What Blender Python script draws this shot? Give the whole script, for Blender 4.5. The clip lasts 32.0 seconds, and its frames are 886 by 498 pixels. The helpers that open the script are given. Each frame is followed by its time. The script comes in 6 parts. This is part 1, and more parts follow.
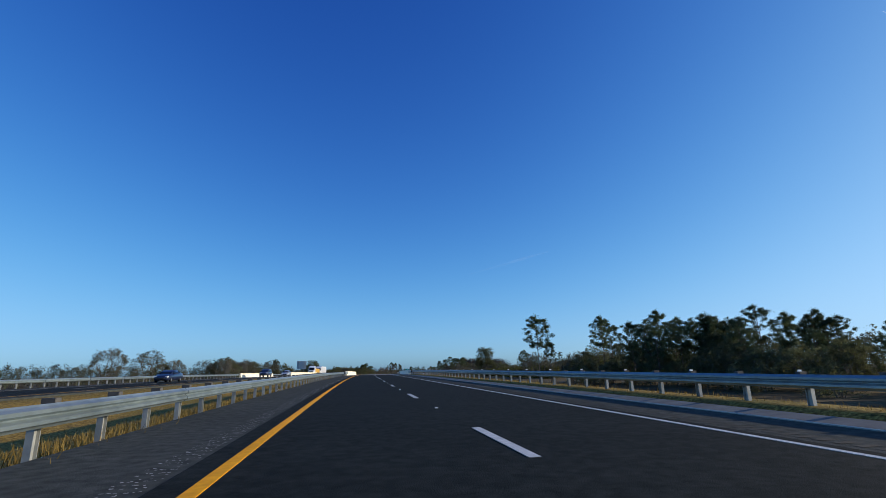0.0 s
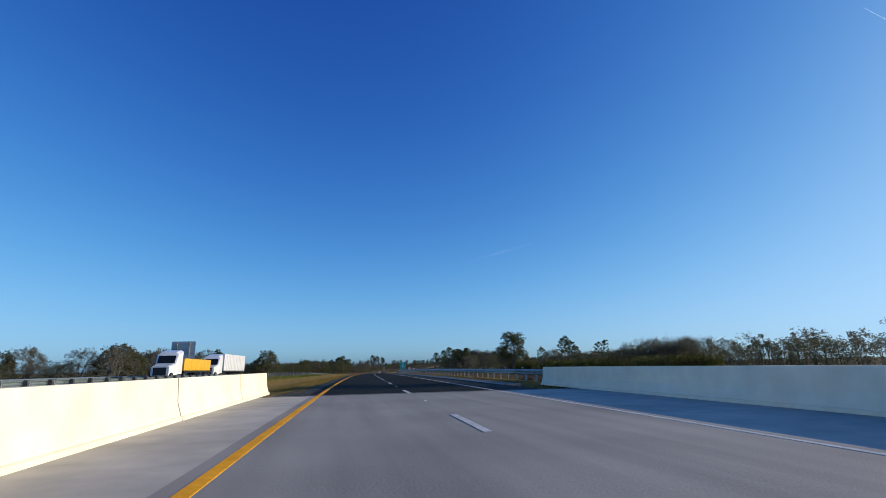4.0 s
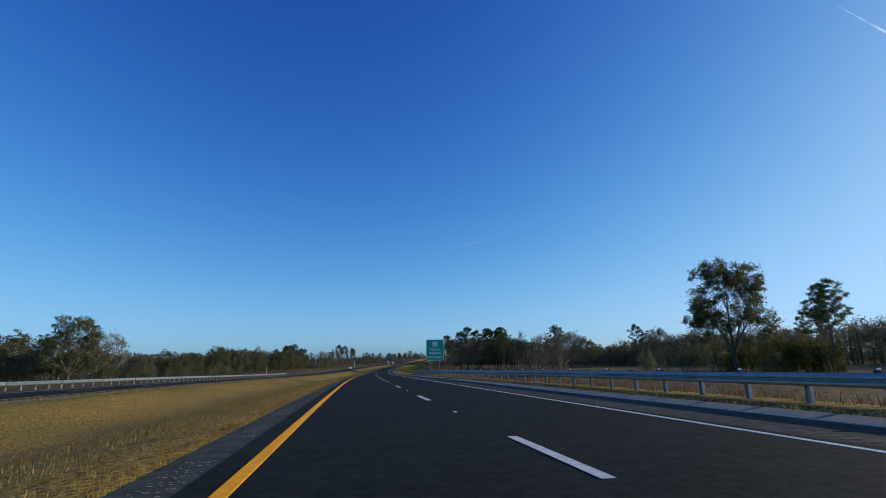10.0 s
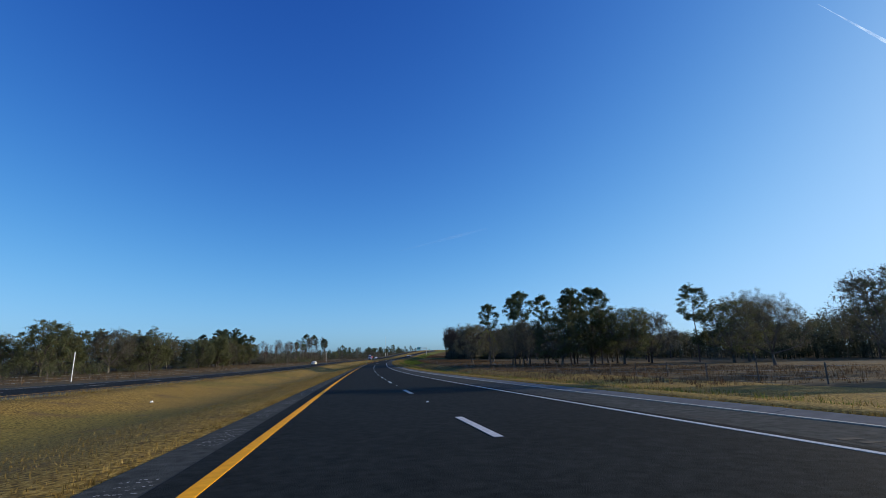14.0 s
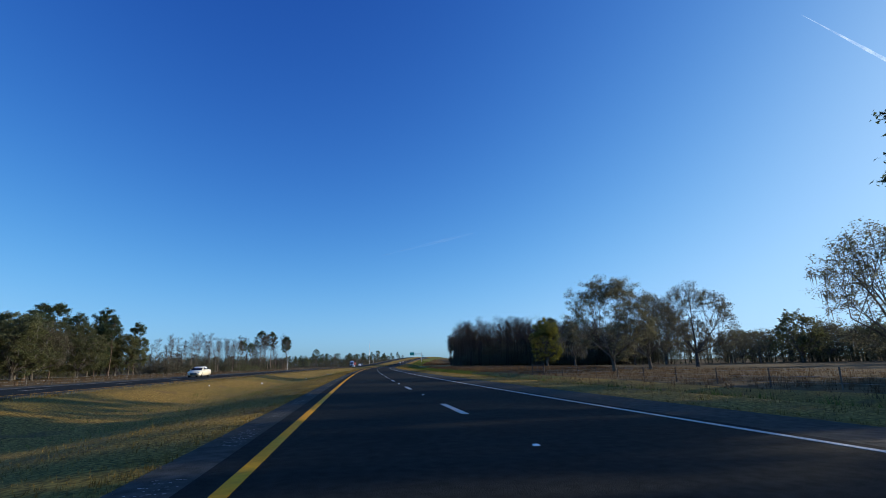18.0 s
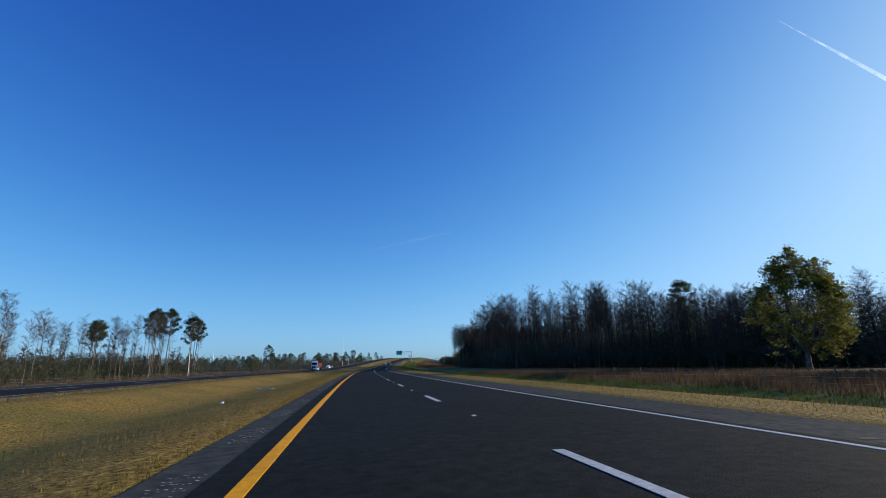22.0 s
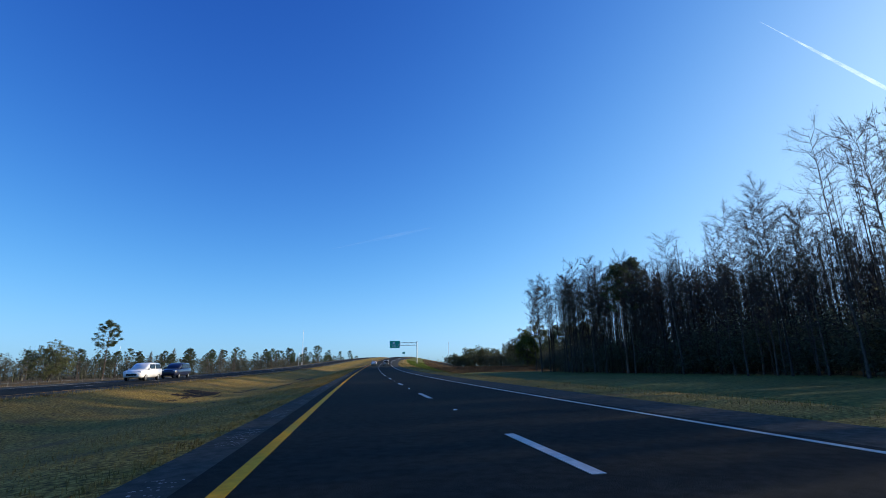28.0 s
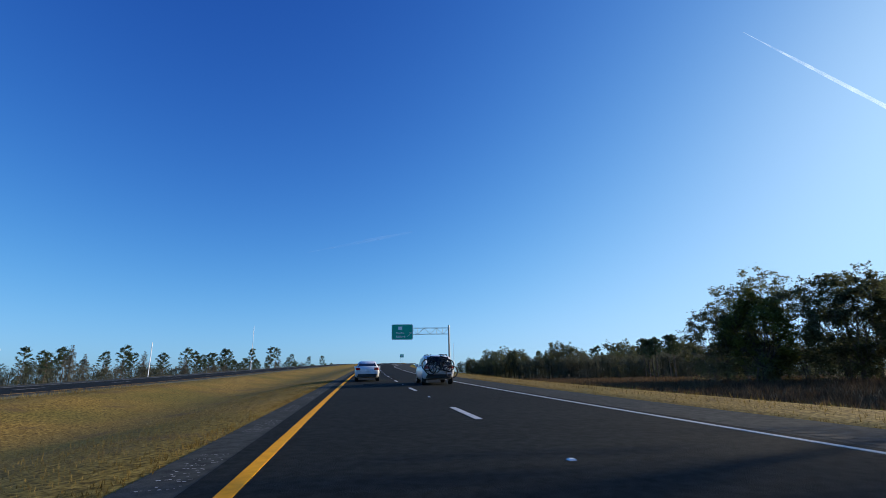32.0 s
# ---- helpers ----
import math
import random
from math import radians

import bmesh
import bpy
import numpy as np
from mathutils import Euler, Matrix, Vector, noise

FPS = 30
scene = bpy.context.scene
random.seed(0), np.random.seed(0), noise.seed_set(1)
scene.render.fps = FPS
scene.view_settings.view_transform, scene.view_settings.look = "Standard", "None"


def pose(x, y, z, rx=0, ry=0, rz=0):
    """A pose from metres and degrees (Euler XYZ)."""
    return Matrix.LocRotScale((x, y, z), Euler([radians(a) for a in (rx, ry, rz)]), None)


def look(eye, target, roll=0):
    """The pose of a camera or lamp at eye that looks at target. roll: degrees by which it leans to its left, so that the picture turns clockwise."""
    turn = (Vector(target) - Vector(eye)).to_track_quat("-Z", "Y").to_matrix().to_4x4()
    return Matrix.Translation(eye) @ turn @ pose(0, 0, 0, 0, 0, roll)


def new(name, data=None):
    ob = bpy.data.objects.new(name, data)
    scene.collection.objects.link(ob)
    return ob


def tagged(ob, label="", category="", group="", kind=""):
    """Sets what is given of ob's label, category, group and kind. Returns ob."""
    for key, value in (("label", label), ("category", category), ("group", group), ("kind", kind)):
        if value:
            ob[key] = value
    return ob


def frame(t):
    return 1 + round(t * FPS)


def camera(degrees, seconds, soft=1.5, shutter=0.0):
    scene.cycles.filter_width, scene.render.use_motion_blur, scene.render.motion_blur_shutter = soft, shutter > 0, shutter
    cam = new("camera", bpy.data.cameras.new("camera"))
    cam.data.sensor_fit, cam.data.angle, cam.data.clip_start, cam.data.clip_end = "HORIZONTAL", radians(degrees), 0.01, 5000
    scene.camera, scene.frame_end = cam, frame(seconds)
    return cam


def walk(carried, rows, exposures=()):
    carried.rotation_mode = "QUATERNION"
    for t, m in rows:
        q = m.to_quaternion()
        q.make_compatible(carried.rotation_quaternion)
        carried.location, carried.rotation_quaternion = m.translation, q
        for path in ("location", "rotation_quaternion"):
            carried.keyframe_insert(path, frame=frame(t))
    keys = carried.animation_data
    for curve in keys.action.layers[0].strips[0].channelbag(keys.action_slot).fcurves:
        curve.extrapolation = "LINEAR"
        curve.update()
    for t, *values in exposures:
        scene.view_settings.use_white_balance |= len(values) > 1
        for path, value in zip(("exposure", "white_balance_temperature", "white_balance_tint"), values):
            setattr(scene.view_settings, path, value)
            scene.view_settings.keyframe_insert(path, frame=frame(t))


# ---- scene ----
# ---------------------------------------------------------------- alignment
# s: metres along the lane line, lat: metres to the right of it. The road bends right on one long arc.
R = 2900.0
GRADE_S = [-300, 0, 108, 195, 290, 424, 505, 605, 655, 880, 960, 1040, 1120, 1340, 1450, 1600, 1750, 2000, 4000]
GRADE_P = [0.8, 0.8, 0.0, -0.85, -1.4, -2.3, -1.6, -0.2, 0.0, 0.0, 0.9, 2.0, 3.3, 3.3, 0.0, -3.0, -2.5, 0.0, 0.0]
_ss = np.arange(-1500.0, 4600.0, 1.0)
_gg = np.interp(_ss, GRADE_S, GRADE_P) / 100
_gg[_ss < -300] = 0
_zz = np.cumsum(_gg)
_zz -= np.interp(108.0, _ss, _zz)
Z_FLAT = float(np.interp(700.0, _ss, _zz))


def road_z(s):
    return float(np.interp(s, _ss, _zz))


def grade(s):
    return float(np.interp(s, _ss, _gg))


def at(s, lat, z=0.0):
    """World place of a point z metres over the road surface's height at s."""
    a = s / R
    return Vector((R - (R - lat) * math.cos(a), (R - lat) * math.sin(a), road_z(s) + z))


def frame_at(s, lat, z=0.0, turn=0.0, level=False):
    """Pose at (s, lat): local y runs along the road, x to the right. turn: degrees to the left."""
    p = at(s, lat, z)
    m = Matrix.Translation(p) @ Matrix.Rotation(-s / R, 4, "Z")
    if not level:
        m = m @ Matrix.Rotation(math.atan(grade(s)), 4, "X")
    return m @ Matrix.Rotation(radians(turn), 4, "Z")


# ---------------------------------------------------------------- camera
EYE, TILT, LEAN = 1.10, 13.78, -1.136
# seconds, metres along, metres right of the lane line, degrees turned right of the road, extra tilt
DRIVE = [
    (0.0, -6.0, -2.19, 10.38, 0.08),
    (1.0, 27.0, -2.17, 10.42, 0.10),
    (2.0, 59.8, -2.19, 10.50, 0.06),
    (3.0, 93.0, -2.19, 10.43, -0.03),
    (6.0, 192.2, -2.16, 10.26, -0.05),
    (7.0, 225.6, -2.22, 9.98, -0.04),
    (8.0, 258.4, -2.33, 10.00, 0.01),
    (9.0, 291.4, -2.42, 10.12, 0.06),
    (10.0, 324.5, -2.46, 10.39, 0.11),
    (11.0, 357.4, -2.42, 10.47, 0.11),
    (12.0, 390.4, -2.35, 10.64, 0.02),
    (13.0, 422.9, -2.26, 10.68, -0.06),
    (14.0, 455.8, -2.20, 10.52, -0.09),
    (17.0, 553.6, -2.27, 10.23, -0.07),
    (18.0, 586.1, -2.46, 10.20, -0.01),
    (19.0, 618.7, -2.62, 10.36, 0.02),
    (20.0, 651.3, -2.69, 10.47, 0.01),
    (21.0, 683.8, -2.67, 10.49, -0.04),
    (22.0, 716.1, -2.65, 10.68, -0.07),
    (23.0, 748.7, -2.63, 10.64, -0.05),
    (24.0, 780.6, -2.59, 10.45, -0.03),
    (25.0, 813.1, -2.52, 10.12, -0.03),
    (28.0, 909.5, -2.43, 10.06, -0.00),
    (29.0, 942.0, -2.40, 10.13, 0.01),
    (30.0, 974.0, -2.37, 10.22, -0.07),
    (31.0, 1006.3, -2.40, 10.06, -0.09),
    (32.0, 1038.2, -2.50, 10.02, 0.03),
]
cam = camera(85.8, 32.0, soft=0.7)


def drive_pose(s, lat, yaw, tilt):
    a = s / R + radians(yaw)
    p = radians(TILT + tilt) + math.atan(grade(s))
    eye = at(s, lat, EYE)
    return look(eye, eye + Vector((math.sin(a) * math.cos(p), math.cos(a) * math.cos(p), math.sin(p))), LEAN)


walk(cam, [(t, drive_pose(s, lat, yaw, tilt)) for t, s, lat, yaw, tilt in DRIVE],
     exposures=[(0.0, 0.12), (7.0, 0.05), (14.0, 0.14), (19.0, 0.2), (24.0, 0.18), (28.0, 0.43), (30.0, 0.31), (31.0, 0.18), (32.0, 0.2)])

# ---------------------------------------------------------------- sky and sun
SUN_AZ, SUN_EL = 98.0, 14.5  # degrees clockwise from +y, degrees up
world = bpy.data.worlds.new("sky")
scene.world = world
world.use_nodes = True
wn = world.node_tree.nodes
wl = world.node_tree.links
sky = wn.new("ShaderNodeTexSky")
sky.sky_type = "NISHITA"
sky.sun_disc = False
sky.sun_elevation = radians(SUN_EL)
sky.sun_rotation = radians(SUN_AZ)
sky.altitude = 0
sky.air_density = 0.65
sky.dust_density = 1.0
sky.ozone_density = 2.0
tint = wn.new("ShaderNodeMixRGB")
tint.blend_type = "MULTIPLY"
tint.inputs[0].default_value = 1.0
tint.inputs[2].default_value = (0.425, 0.81, 1.32, 1)
wl.new(sky.outputs[0], tint.inputs[1])


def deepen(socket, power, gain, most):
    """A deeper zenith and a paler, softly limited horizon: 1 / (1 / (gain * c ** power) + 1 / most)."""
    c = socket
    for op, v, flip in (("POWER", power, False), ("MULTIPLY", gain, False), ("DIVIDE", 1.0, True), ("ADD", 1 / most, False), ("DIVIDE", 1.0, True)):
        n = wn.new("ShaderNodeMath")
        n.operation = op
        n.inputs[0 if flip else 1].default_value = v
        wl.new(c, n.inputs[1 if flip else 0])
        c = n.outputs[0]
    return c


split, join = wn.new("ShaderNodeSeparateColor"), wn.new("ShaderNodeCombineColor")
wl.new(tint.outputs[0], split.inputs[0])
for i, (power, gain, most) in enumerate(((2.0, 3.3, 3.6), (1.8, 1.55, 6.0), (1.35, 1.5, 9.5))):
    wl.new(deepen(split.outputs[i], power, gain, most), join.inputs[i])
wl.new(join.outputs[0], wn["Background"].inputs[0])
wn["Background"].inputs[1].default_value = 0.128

sun = new("sun", bpy.data.lights.new("sun", "SUN"))
sun.data.energy = 5.0
sun.data.angle = radians(0.5)
sun.data.color = (1.0, 0.86, 0.66)
az, el = radians(SUN_AZ), radians(SUN_EL)
sun_dir = Vector((math.sin(az) * math.cos(el), math.cos(az) * math.cos(el), math.sin(el)))
sun.matrix_world = look(sun_dir * 100, (0, 0, 0))

# ---------------------------------------------------------------- materials
def material(name, colors, scale=1.0, rough=0.8, metal=0.0, bump=0.0, bump_scale=20.0, big=0.0, big_scale=0.05,
             island=0.0, obj=0.0, translucent=0.0, spec=0.4, stretch=None, detail=4.0):
    """Two-scale procedural surface: fine noise between two colours, broad noise over it, variation by piece."""
    m = bpy.data.materials.new(name)
    m.use_nodes = True
    n, l = m.node_tree.nodes, m.node_tree.links
    b = n["Principled BSDF"]
    geo = n.new("ShaderNodeNewGeometry")
    mapping = n.new("ShaderNodeMapping")
    l.new(geo.outputs["Position"], mapping.inputs[0])
    if stretch:
        mapping.inputs["Scale"].default_value = stretch
    tex = n.new("ShaderNodeTexNoise")
    tex.inputs["Scale"].default_value = scale
    tex.inputs["Detail"].default_value = detail
    l.new(mapping.outputs[0], tex.inputs["Vector"])
    ramp = n.new("ShaderNodeValToRGB")
    e = ramp.color_ramp.elements
    e[0].position, e[1].position = 0.3, 0.7
    e[0].color = (*colors[0], 1)
    e[1].color = (*colors[-1], 1)
    for i, c in enumerate(colors[1:-1]):
        k = e.new(0.3 + 0.4 * (i + 1) / (len(colors) - 1))
        k.color = (*c, 1)
    l.new(tex.outputs["Fac"], ramp.inputs[0])
    col = ramp.outputs[0]

    def vary(col, socket, amount):
        rng = n.new("ShaderNodeMapRange")
        rng.inputs["To Min"].default_value = 1 - amount
        rng.inputs["To Max"].default_value = 1 + amount
        l.new(socket, rng.inputs["Value"])
        mul = n.new("ShaderNodeVectorMath")
        mul.operation = "SCALE"
        l.new(col, mul.inputs[0])
        l.new(rng.outputs[0], mul.inputs["Scale"])
        return mul.outputs[0]

    if big:
        t2 = n.new("ShaderNodeTexNoise")
        t2.inputs["Scale"].default_value = big_scale
        t2.inputs["Detail"].default_value = 3
        l.new(geo.outputs["Position"], t2.inputs["Vector"])
        col = vary(col, t2.outputs["Fac"], big * 2)
    if island:
        col = vary(col, geo.outputs["Random Per Island"], island)
    if obj:
        col = vary(col, n.new("ShaderNodeObjectInfo").outputs["Random"], obj)
    l.new(col, b.inputs["Base Color"])
    b.inputs["Roughness"].default_value = rough
    b.inputs["Metallic"].default_value = metal
    b.inputs["Specular IOR Level"].default_value = spec
    if bump:
        t3 = n.new("ShaderNodeTexNoise")
        t3.inputs["Scale"].default_value = bump_scale
        t3.inputs["Detail"].default_value = 5
        l.new(geo.outputs["Position"], t3.inputs["Vector"])
        bp = n.new("ShaderNodeBump")
        bp.inputs["Strength"].default_value = bump
        bp.inputs["Distance"].default_value = 0.02
        l.new(t3.outputs["Fac"], bp.inputs["Height"])
        l.new(bp.outputs[0], b.inputs["Normal"])
    if translucent:
        tr = n.new("ShaderNodeBsdfTranslucent")
        l.new(col, tr.inputs["Color"])
        mix = n.new("ShaderNodeMixShader")
        mix.inputs[0].default_value = translucent
        l.new(b.outputs[0], mix.inputs[1])
        l.new(tr.outputs[0], mix.inputs[2])
        l.new(mix.outputs[0], n["Material Output"].inputs[0])
    return m


ASPHALT = material("asphalt", [(0.0084, 0.0104, 0.0096), (0.0205, 0.0235, 0.0215)], 6.0, 0.9, bump=0.35, bump_scale=60, big=0.15, big_scale=0.3, spec=0.06)
SHOULDER = material("shoulder_asphalt", [(0.034, 0.038, 0.034), (0.074, 0.078, 0.07)], 5.0, 0.9, bump=0.5, bump_scale=40, big=0.15, big_scale=0.2, spec=0.05)
RUMBLE = material("worn_rumble", [(0.2, 0.2, 0.185), (0.45, 0.45, 0.42)], 16.0, 0.9, island=0.4, detail=8.0)
GROOVE_SHADE = material("rumble_groove_shade", [(0.004, 0.005, 0.005), (0.009, 0.01, 0.01)], 9.0, 0.9, island=0.3)
DECK = material("deck_concrete", [(0.36, 0.34, 0.29), (0.48, 0.45, 0.38)], 1.2, 0.85, bump=0.2, bump_scale=30, big=0.15, big_scale=0.25)
DECK_LANE = material("worn_deck_concrete", [(0.2, 0.19, 0.17), (0.3, 0.285, 0.25)], 0.6, 0.85, bump=0.2, bump_scale=30, big=0.2, big_scale=0.25, stretch=(2.0, 0.12, 1.0))
CONCRETE = material("concrete", [(0.74, 0.67, 0.5), (0.85, 0.78, 0.6)], 1.5, 0.85, bump=0.15, bump_scale=25, big=0.08, big_scale=0.3)
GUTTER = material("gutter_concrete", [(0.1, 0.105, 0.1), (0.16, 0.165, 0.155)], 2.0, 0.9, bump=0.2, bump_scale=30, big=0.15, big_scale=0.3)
WHITE_PAINT = material("white_road_paint", [(0.38, 0.385, 0.375), (0.58, 0.58, 0.56)], 9.0, 0.6, big=0.06, big_scale=0.8)
WORN_WHITE = material("worn_white_road_paint", [(0.1, 0.1, 0.1), (0.22, 0.22, 0.21)], 6.0, 0.7)
WORN_YELLOW = material("worn_yellow_road_paint", [(0.16, 0.09, 0.02), (0.3, 0.17, 0.02)], 6.0, 0.7)
YELLOW_PAINT = material("yellow_road_paint", [(0.72, 0.31, 0.004), (0.9, 0.41, 0.006)], 8.0, 0.75, big=0.1, big_scale=0.6, spec=0.15)
STEEL = material("galvanized_steel", [(0.2, 0.25, 0.26), (0.3, 0.36, 0.37)], 3.0, 0.42, 0.6, big=0.1, big_scale=0.4, obj=0.1)
POST_STEEL = material("post_steel", [(0.27, 0.285, 0.28), (0.38, 0.39, 0.38)], 5.0, 0.55, 0.5, obj=0.15)
BLOCK = material("offset_block", [(0.05, 0.05, 0.05), (0.09, 0.085, 0.08)], 8.0, 0.8)
GREEN_SIGN = material("green_sign_sheeting", [(0.0, 0.4, 0.26), (0.0, 0.45, 0.29)], 0.8, 0.4)
SIGN_WHITE = material("white_sign_sheeting", [(0.86, 0.88, 0.87), (0.93, 0.94, 0.93)], 2.0, 0.5)
SIGN_BACK = material("sign_back_aluminium", [(0.4, 0.42, 0.44), (0.5, 0.52, 0.54)], 1.0, 0.5, 0.5)
BLACK = material("black_plastic", [(0.012, 0.012, 0.013), (0.02, 0.02, 0.021)], 6.0, 0.5)
GRASS = material("grass_blades", [(0.1, 0.068, 0.018), (0.2, 0.135, 0.038), (0.31, 0.222, 0.075)], 1.2, 0.85, island=0.35, translucent=0.35, spec=0.1)
GREEN_GRASS = material("green_weeds", [(0.06, 0.095, 0.016), (0.13, 0.165, 0.034)], 0.5, 0.85, island=0.35, translucent=0.35, spec=0.1)
BARK_PINE = material("pine_bark", [(0.07, 0.05, 0.038), (0.15, 0.11, 0.085)], 3.0, 0.95, bump=0.4, bump_scale=8, obj=0.2)
BARK_GREY = material("grey_bark", [(0.06, 0.053, 0.045), (0.15, 0.135, 0.115)], 2.0, 0.95, obj=0.25, island=0.15, spec=0.1)
BARK_CYPRESS = material("cypress_bark", [(0.036, 0.032, 0.029), (0.09, 0.08, 0.07)], 3.0, 0.9, bump=0.5, bump_scale=12, obj=0.45, spec=0.1)
NEEDLES = material("pine_needles", [(0.045, 0.07, 0.037), (0.1, 0.128, 0.06)], 0.8, 0.75, island=0.35, obj=0.25, translucent=0.45, spec=0.2)
OAK_LEAF = material("oak_leaves", [(0.075, 0.09, 0.04), (0.175, 0.18, 0.085)], 0.6, 0.75, island=0.4, obj=0.25, translucent=0.5, spec=0.2)
YELLOW_LEAF = material("yellow_green_leaves", [(0.09, 0.105, 0.028), (0.21, 0.205, 0.045)], 0.5, 0.75, island=0.4, obj=0.2, translucent=0.45, spec=0.2)
CANE_LEAF = material("cane_leaves", [(0.04, 0.05, 0.013), (0.085, 0.09, 0.024), (0.17, 0.15, 0.045)], 0.5, 0.75, island=0.4, obj=0.2, translucent=0.35, spec=0.15)
MOSS = material("hanging_moss", [(0.12, 0.115, 0.09), (0.21, 0.2, 0.16)], 0.8, 0.95, island=0.3, obj=0.15, translucent=0.3, spec=0.05)
THIN_LEAF = material("sparse_winter_leaves", [(0.09, 0.092, 0.055), (0.185, 0.175, 0.11)], 0.6, 0.8, island=0.4, obj=0.25, translucent=0.48, spec=0.1)
BARK_TAN = material("tan_bark", [(0.1, 0.082, 0.064), (0.22, 0.185, 0.15)], 3.0, 0.9, bump=0.4, bump_scale=10, obj=0.45, spec=0.1)
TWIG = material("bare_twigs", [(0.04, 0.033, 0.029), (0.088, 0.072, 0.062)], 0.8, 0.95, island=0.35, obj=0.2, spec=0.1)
# lightened towards grey: distance haze is put into this leaf colour
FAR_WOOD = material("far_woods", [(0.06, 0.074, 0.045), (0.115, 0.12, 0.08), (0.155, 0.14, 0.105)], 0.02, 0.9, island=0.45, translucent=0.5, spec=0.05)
BRUSH = material("dry_brush", [(0.07, 0.044, 0.026), (0.16, 0.108, 0.06)], 0.3, 0.9, island=0.4, translucent=0.3, spec=0.05)


def ground_material():
    m = bpy.data.materials.new("ground_grass")
    m.use_nodes = True
    n, l = m.node_tree.nodes, m.node_tree.links
    b = n["Principled BSDF"]
    geo = n.new("ShaderNodeNewGeometry")

    def noise_tex(scale, detail=4.0):
        t = n.new("ShaderNodeTexNoise")
        t.inputs["Scale"].default_value = scale
        t.inputs["Detail"].default_value = detail
        l.new(geo.outputs["Position"], t.inputs["Vector"])
        return t.outputs["Fac"]

    def ramp(sock, stops):
        r = n.new("ShaderNodeValToRGB")
        e = r.color_ramp.elements
        e[0].position, e[0].color = stops[0][0], (*stops[0][1], 1)
        e[1].position, e[1].color = stops[-1][0], (*stops[-1][1], 1)
        for p, c in stops[1:-1]:
            k = e.new(p)
            k.color = (*c, 1)
        l.new(sock, r.inputs[0])
        return r.outputs[0]

    dry = ramp(noise_tex(11.0, 12), [(0.35, (0.075, 0.045, 0.009)), (0.5, (0.225, 0.142, 0.028)), (0.65, (0.4, 0.275, 0.07))])
    green = ramp(noise_tex(11.0, 12), [(0.35, (0.06, 0.052, 0.01)), (0.65, (0.22, 0.18, 0.04))])
    mask = ramp(noise_tex(0.13, 8), [(0.47, (0, 0, 0)), (0.66, (0.85, 0.85, 0.85))])
    mix = n.new("ShaderNodeMixRGB")
    l.new(mask, mix.inputs[0]), l.new(dry, mix.inputs[1]), l.new(green, mix.inputs[2])
    soil = ramp(noise_tex(0.5, 10), [(0.58, (0, 0, 0)), (0.72, (0.75, 0.75, 0.75))])
    mix2 = n.new("ShaderNodeMixRGB")
    l.new(soil, mix2.inputs[0]), l.new(mix.outputs[0], mix2.inputs[1])
    mix2.inputs[2].default_value = (0.12, 0.078, 0.036, 1)
    l.new(mix2.outputs[0], b.inputs["Base Color"])
    b.inputs["Roughness"].default_value = 0.95
    b.inputs["Specular IOR Level"].default_value = 0.1
    bp = n.new("ShaderNodeBump")
    bp.inputs["Strength"].default_value = 0.4
    bp.inputs["Distance"].default_value = 0.035
    l.new(noise_tex(18.0, 10), bp.inputs["Height"])
    l.new(bp.outputs[0], b.inputs["Normal"])
    return m


GROUND = ground_material()


def ditch_material():
    return material("ditch_grass", [(0.042, 0.05, 0.012), (0.1, 0.112, 0.026), (0.17, 0.165, 0.045)], 3.0, 0.95, bump=0.7, bump_scale=5.0, big=0.2, big_scale=0.08, spec=0.1, detail=10.0)


DITCH = ditch_material()


def field_material():
    return material("brown_field", [(0.035, 0.029, 0.014), (0.085, 0.06, 0.026), (0.15, 0.105, 0.045)], 0.6, 0.95, bump=0.6, bump_scale=3.0, big=0.25, big_scale=0.02, spec=0.1, detail=8.0)


FIELD = field_material()


def glass_material():
    m = bpy.data.materials.new("car_glass")
    m.use_nodes = True
    b = m.node_tree.nodes["Principled BSDF"]
    b.inputs["Base Color"].default_value = (0.012, 0.014, 0.016, 1)
    b.inputs["Roughness"].default_value = 0.12
    b.inputs["Specular IOR Level"].default_value = 0.25
    return m


GLASS = glass_material()


def car_paint(name, color, metal=0.0):
    m = material(name, [color, tuple(c * 1.08 for c in color)], 0.7, 0.28, metal, big=0.03, big_scale=1.0, spec=0.5)
    m.node_tree.nodes["Principled BSDF"].inputs["Coat Weight"].default_value = 0.6
    return m


PAINT_WHITE = car_paint("white_car_paint", (0.72, 0.73, 0.74))
PAINT_DARK = car_paint("dark_blue_car_paint", (0.012, 0.018, 0.045))
PAINT_BLACK = car_paint("black_car_paint", (0.012, 0.012, 0.013))
PAINT_SILVER = car_paint("silver_car_paint", (0.42, 0.44, 0.46), 0.5)
PAINT_RED = car_paint("red_truck_paint", (0.5, 0.025, 0.015))
PAINT_YELLOW = car_paint("yellow_truck_paint", (0.75, 0.42, 0.02))
TYRE = material("tyre_rubber", [(0.012, 0.012, 0.012), (0.022, 0.022, 0.022)], 9.0, 0.85)
RIM = material("alloy_rim", [(0.35, 0.36, 0.37), (0.5, 0.5, 0.5)], 5.0, 0.35, 0.8)
TAIL_LAMP = material("red_lamp_lens", [(0.35, 0.008, 0.008), (0.45, 0.012, 0.012)], 3.0, 0.2)
HEAD_LAMP = material("clear_lamp_lens", [(0.7, 0.72, 0.74), (0.85, 0.86, 0.88)], 3.0, 0.15)

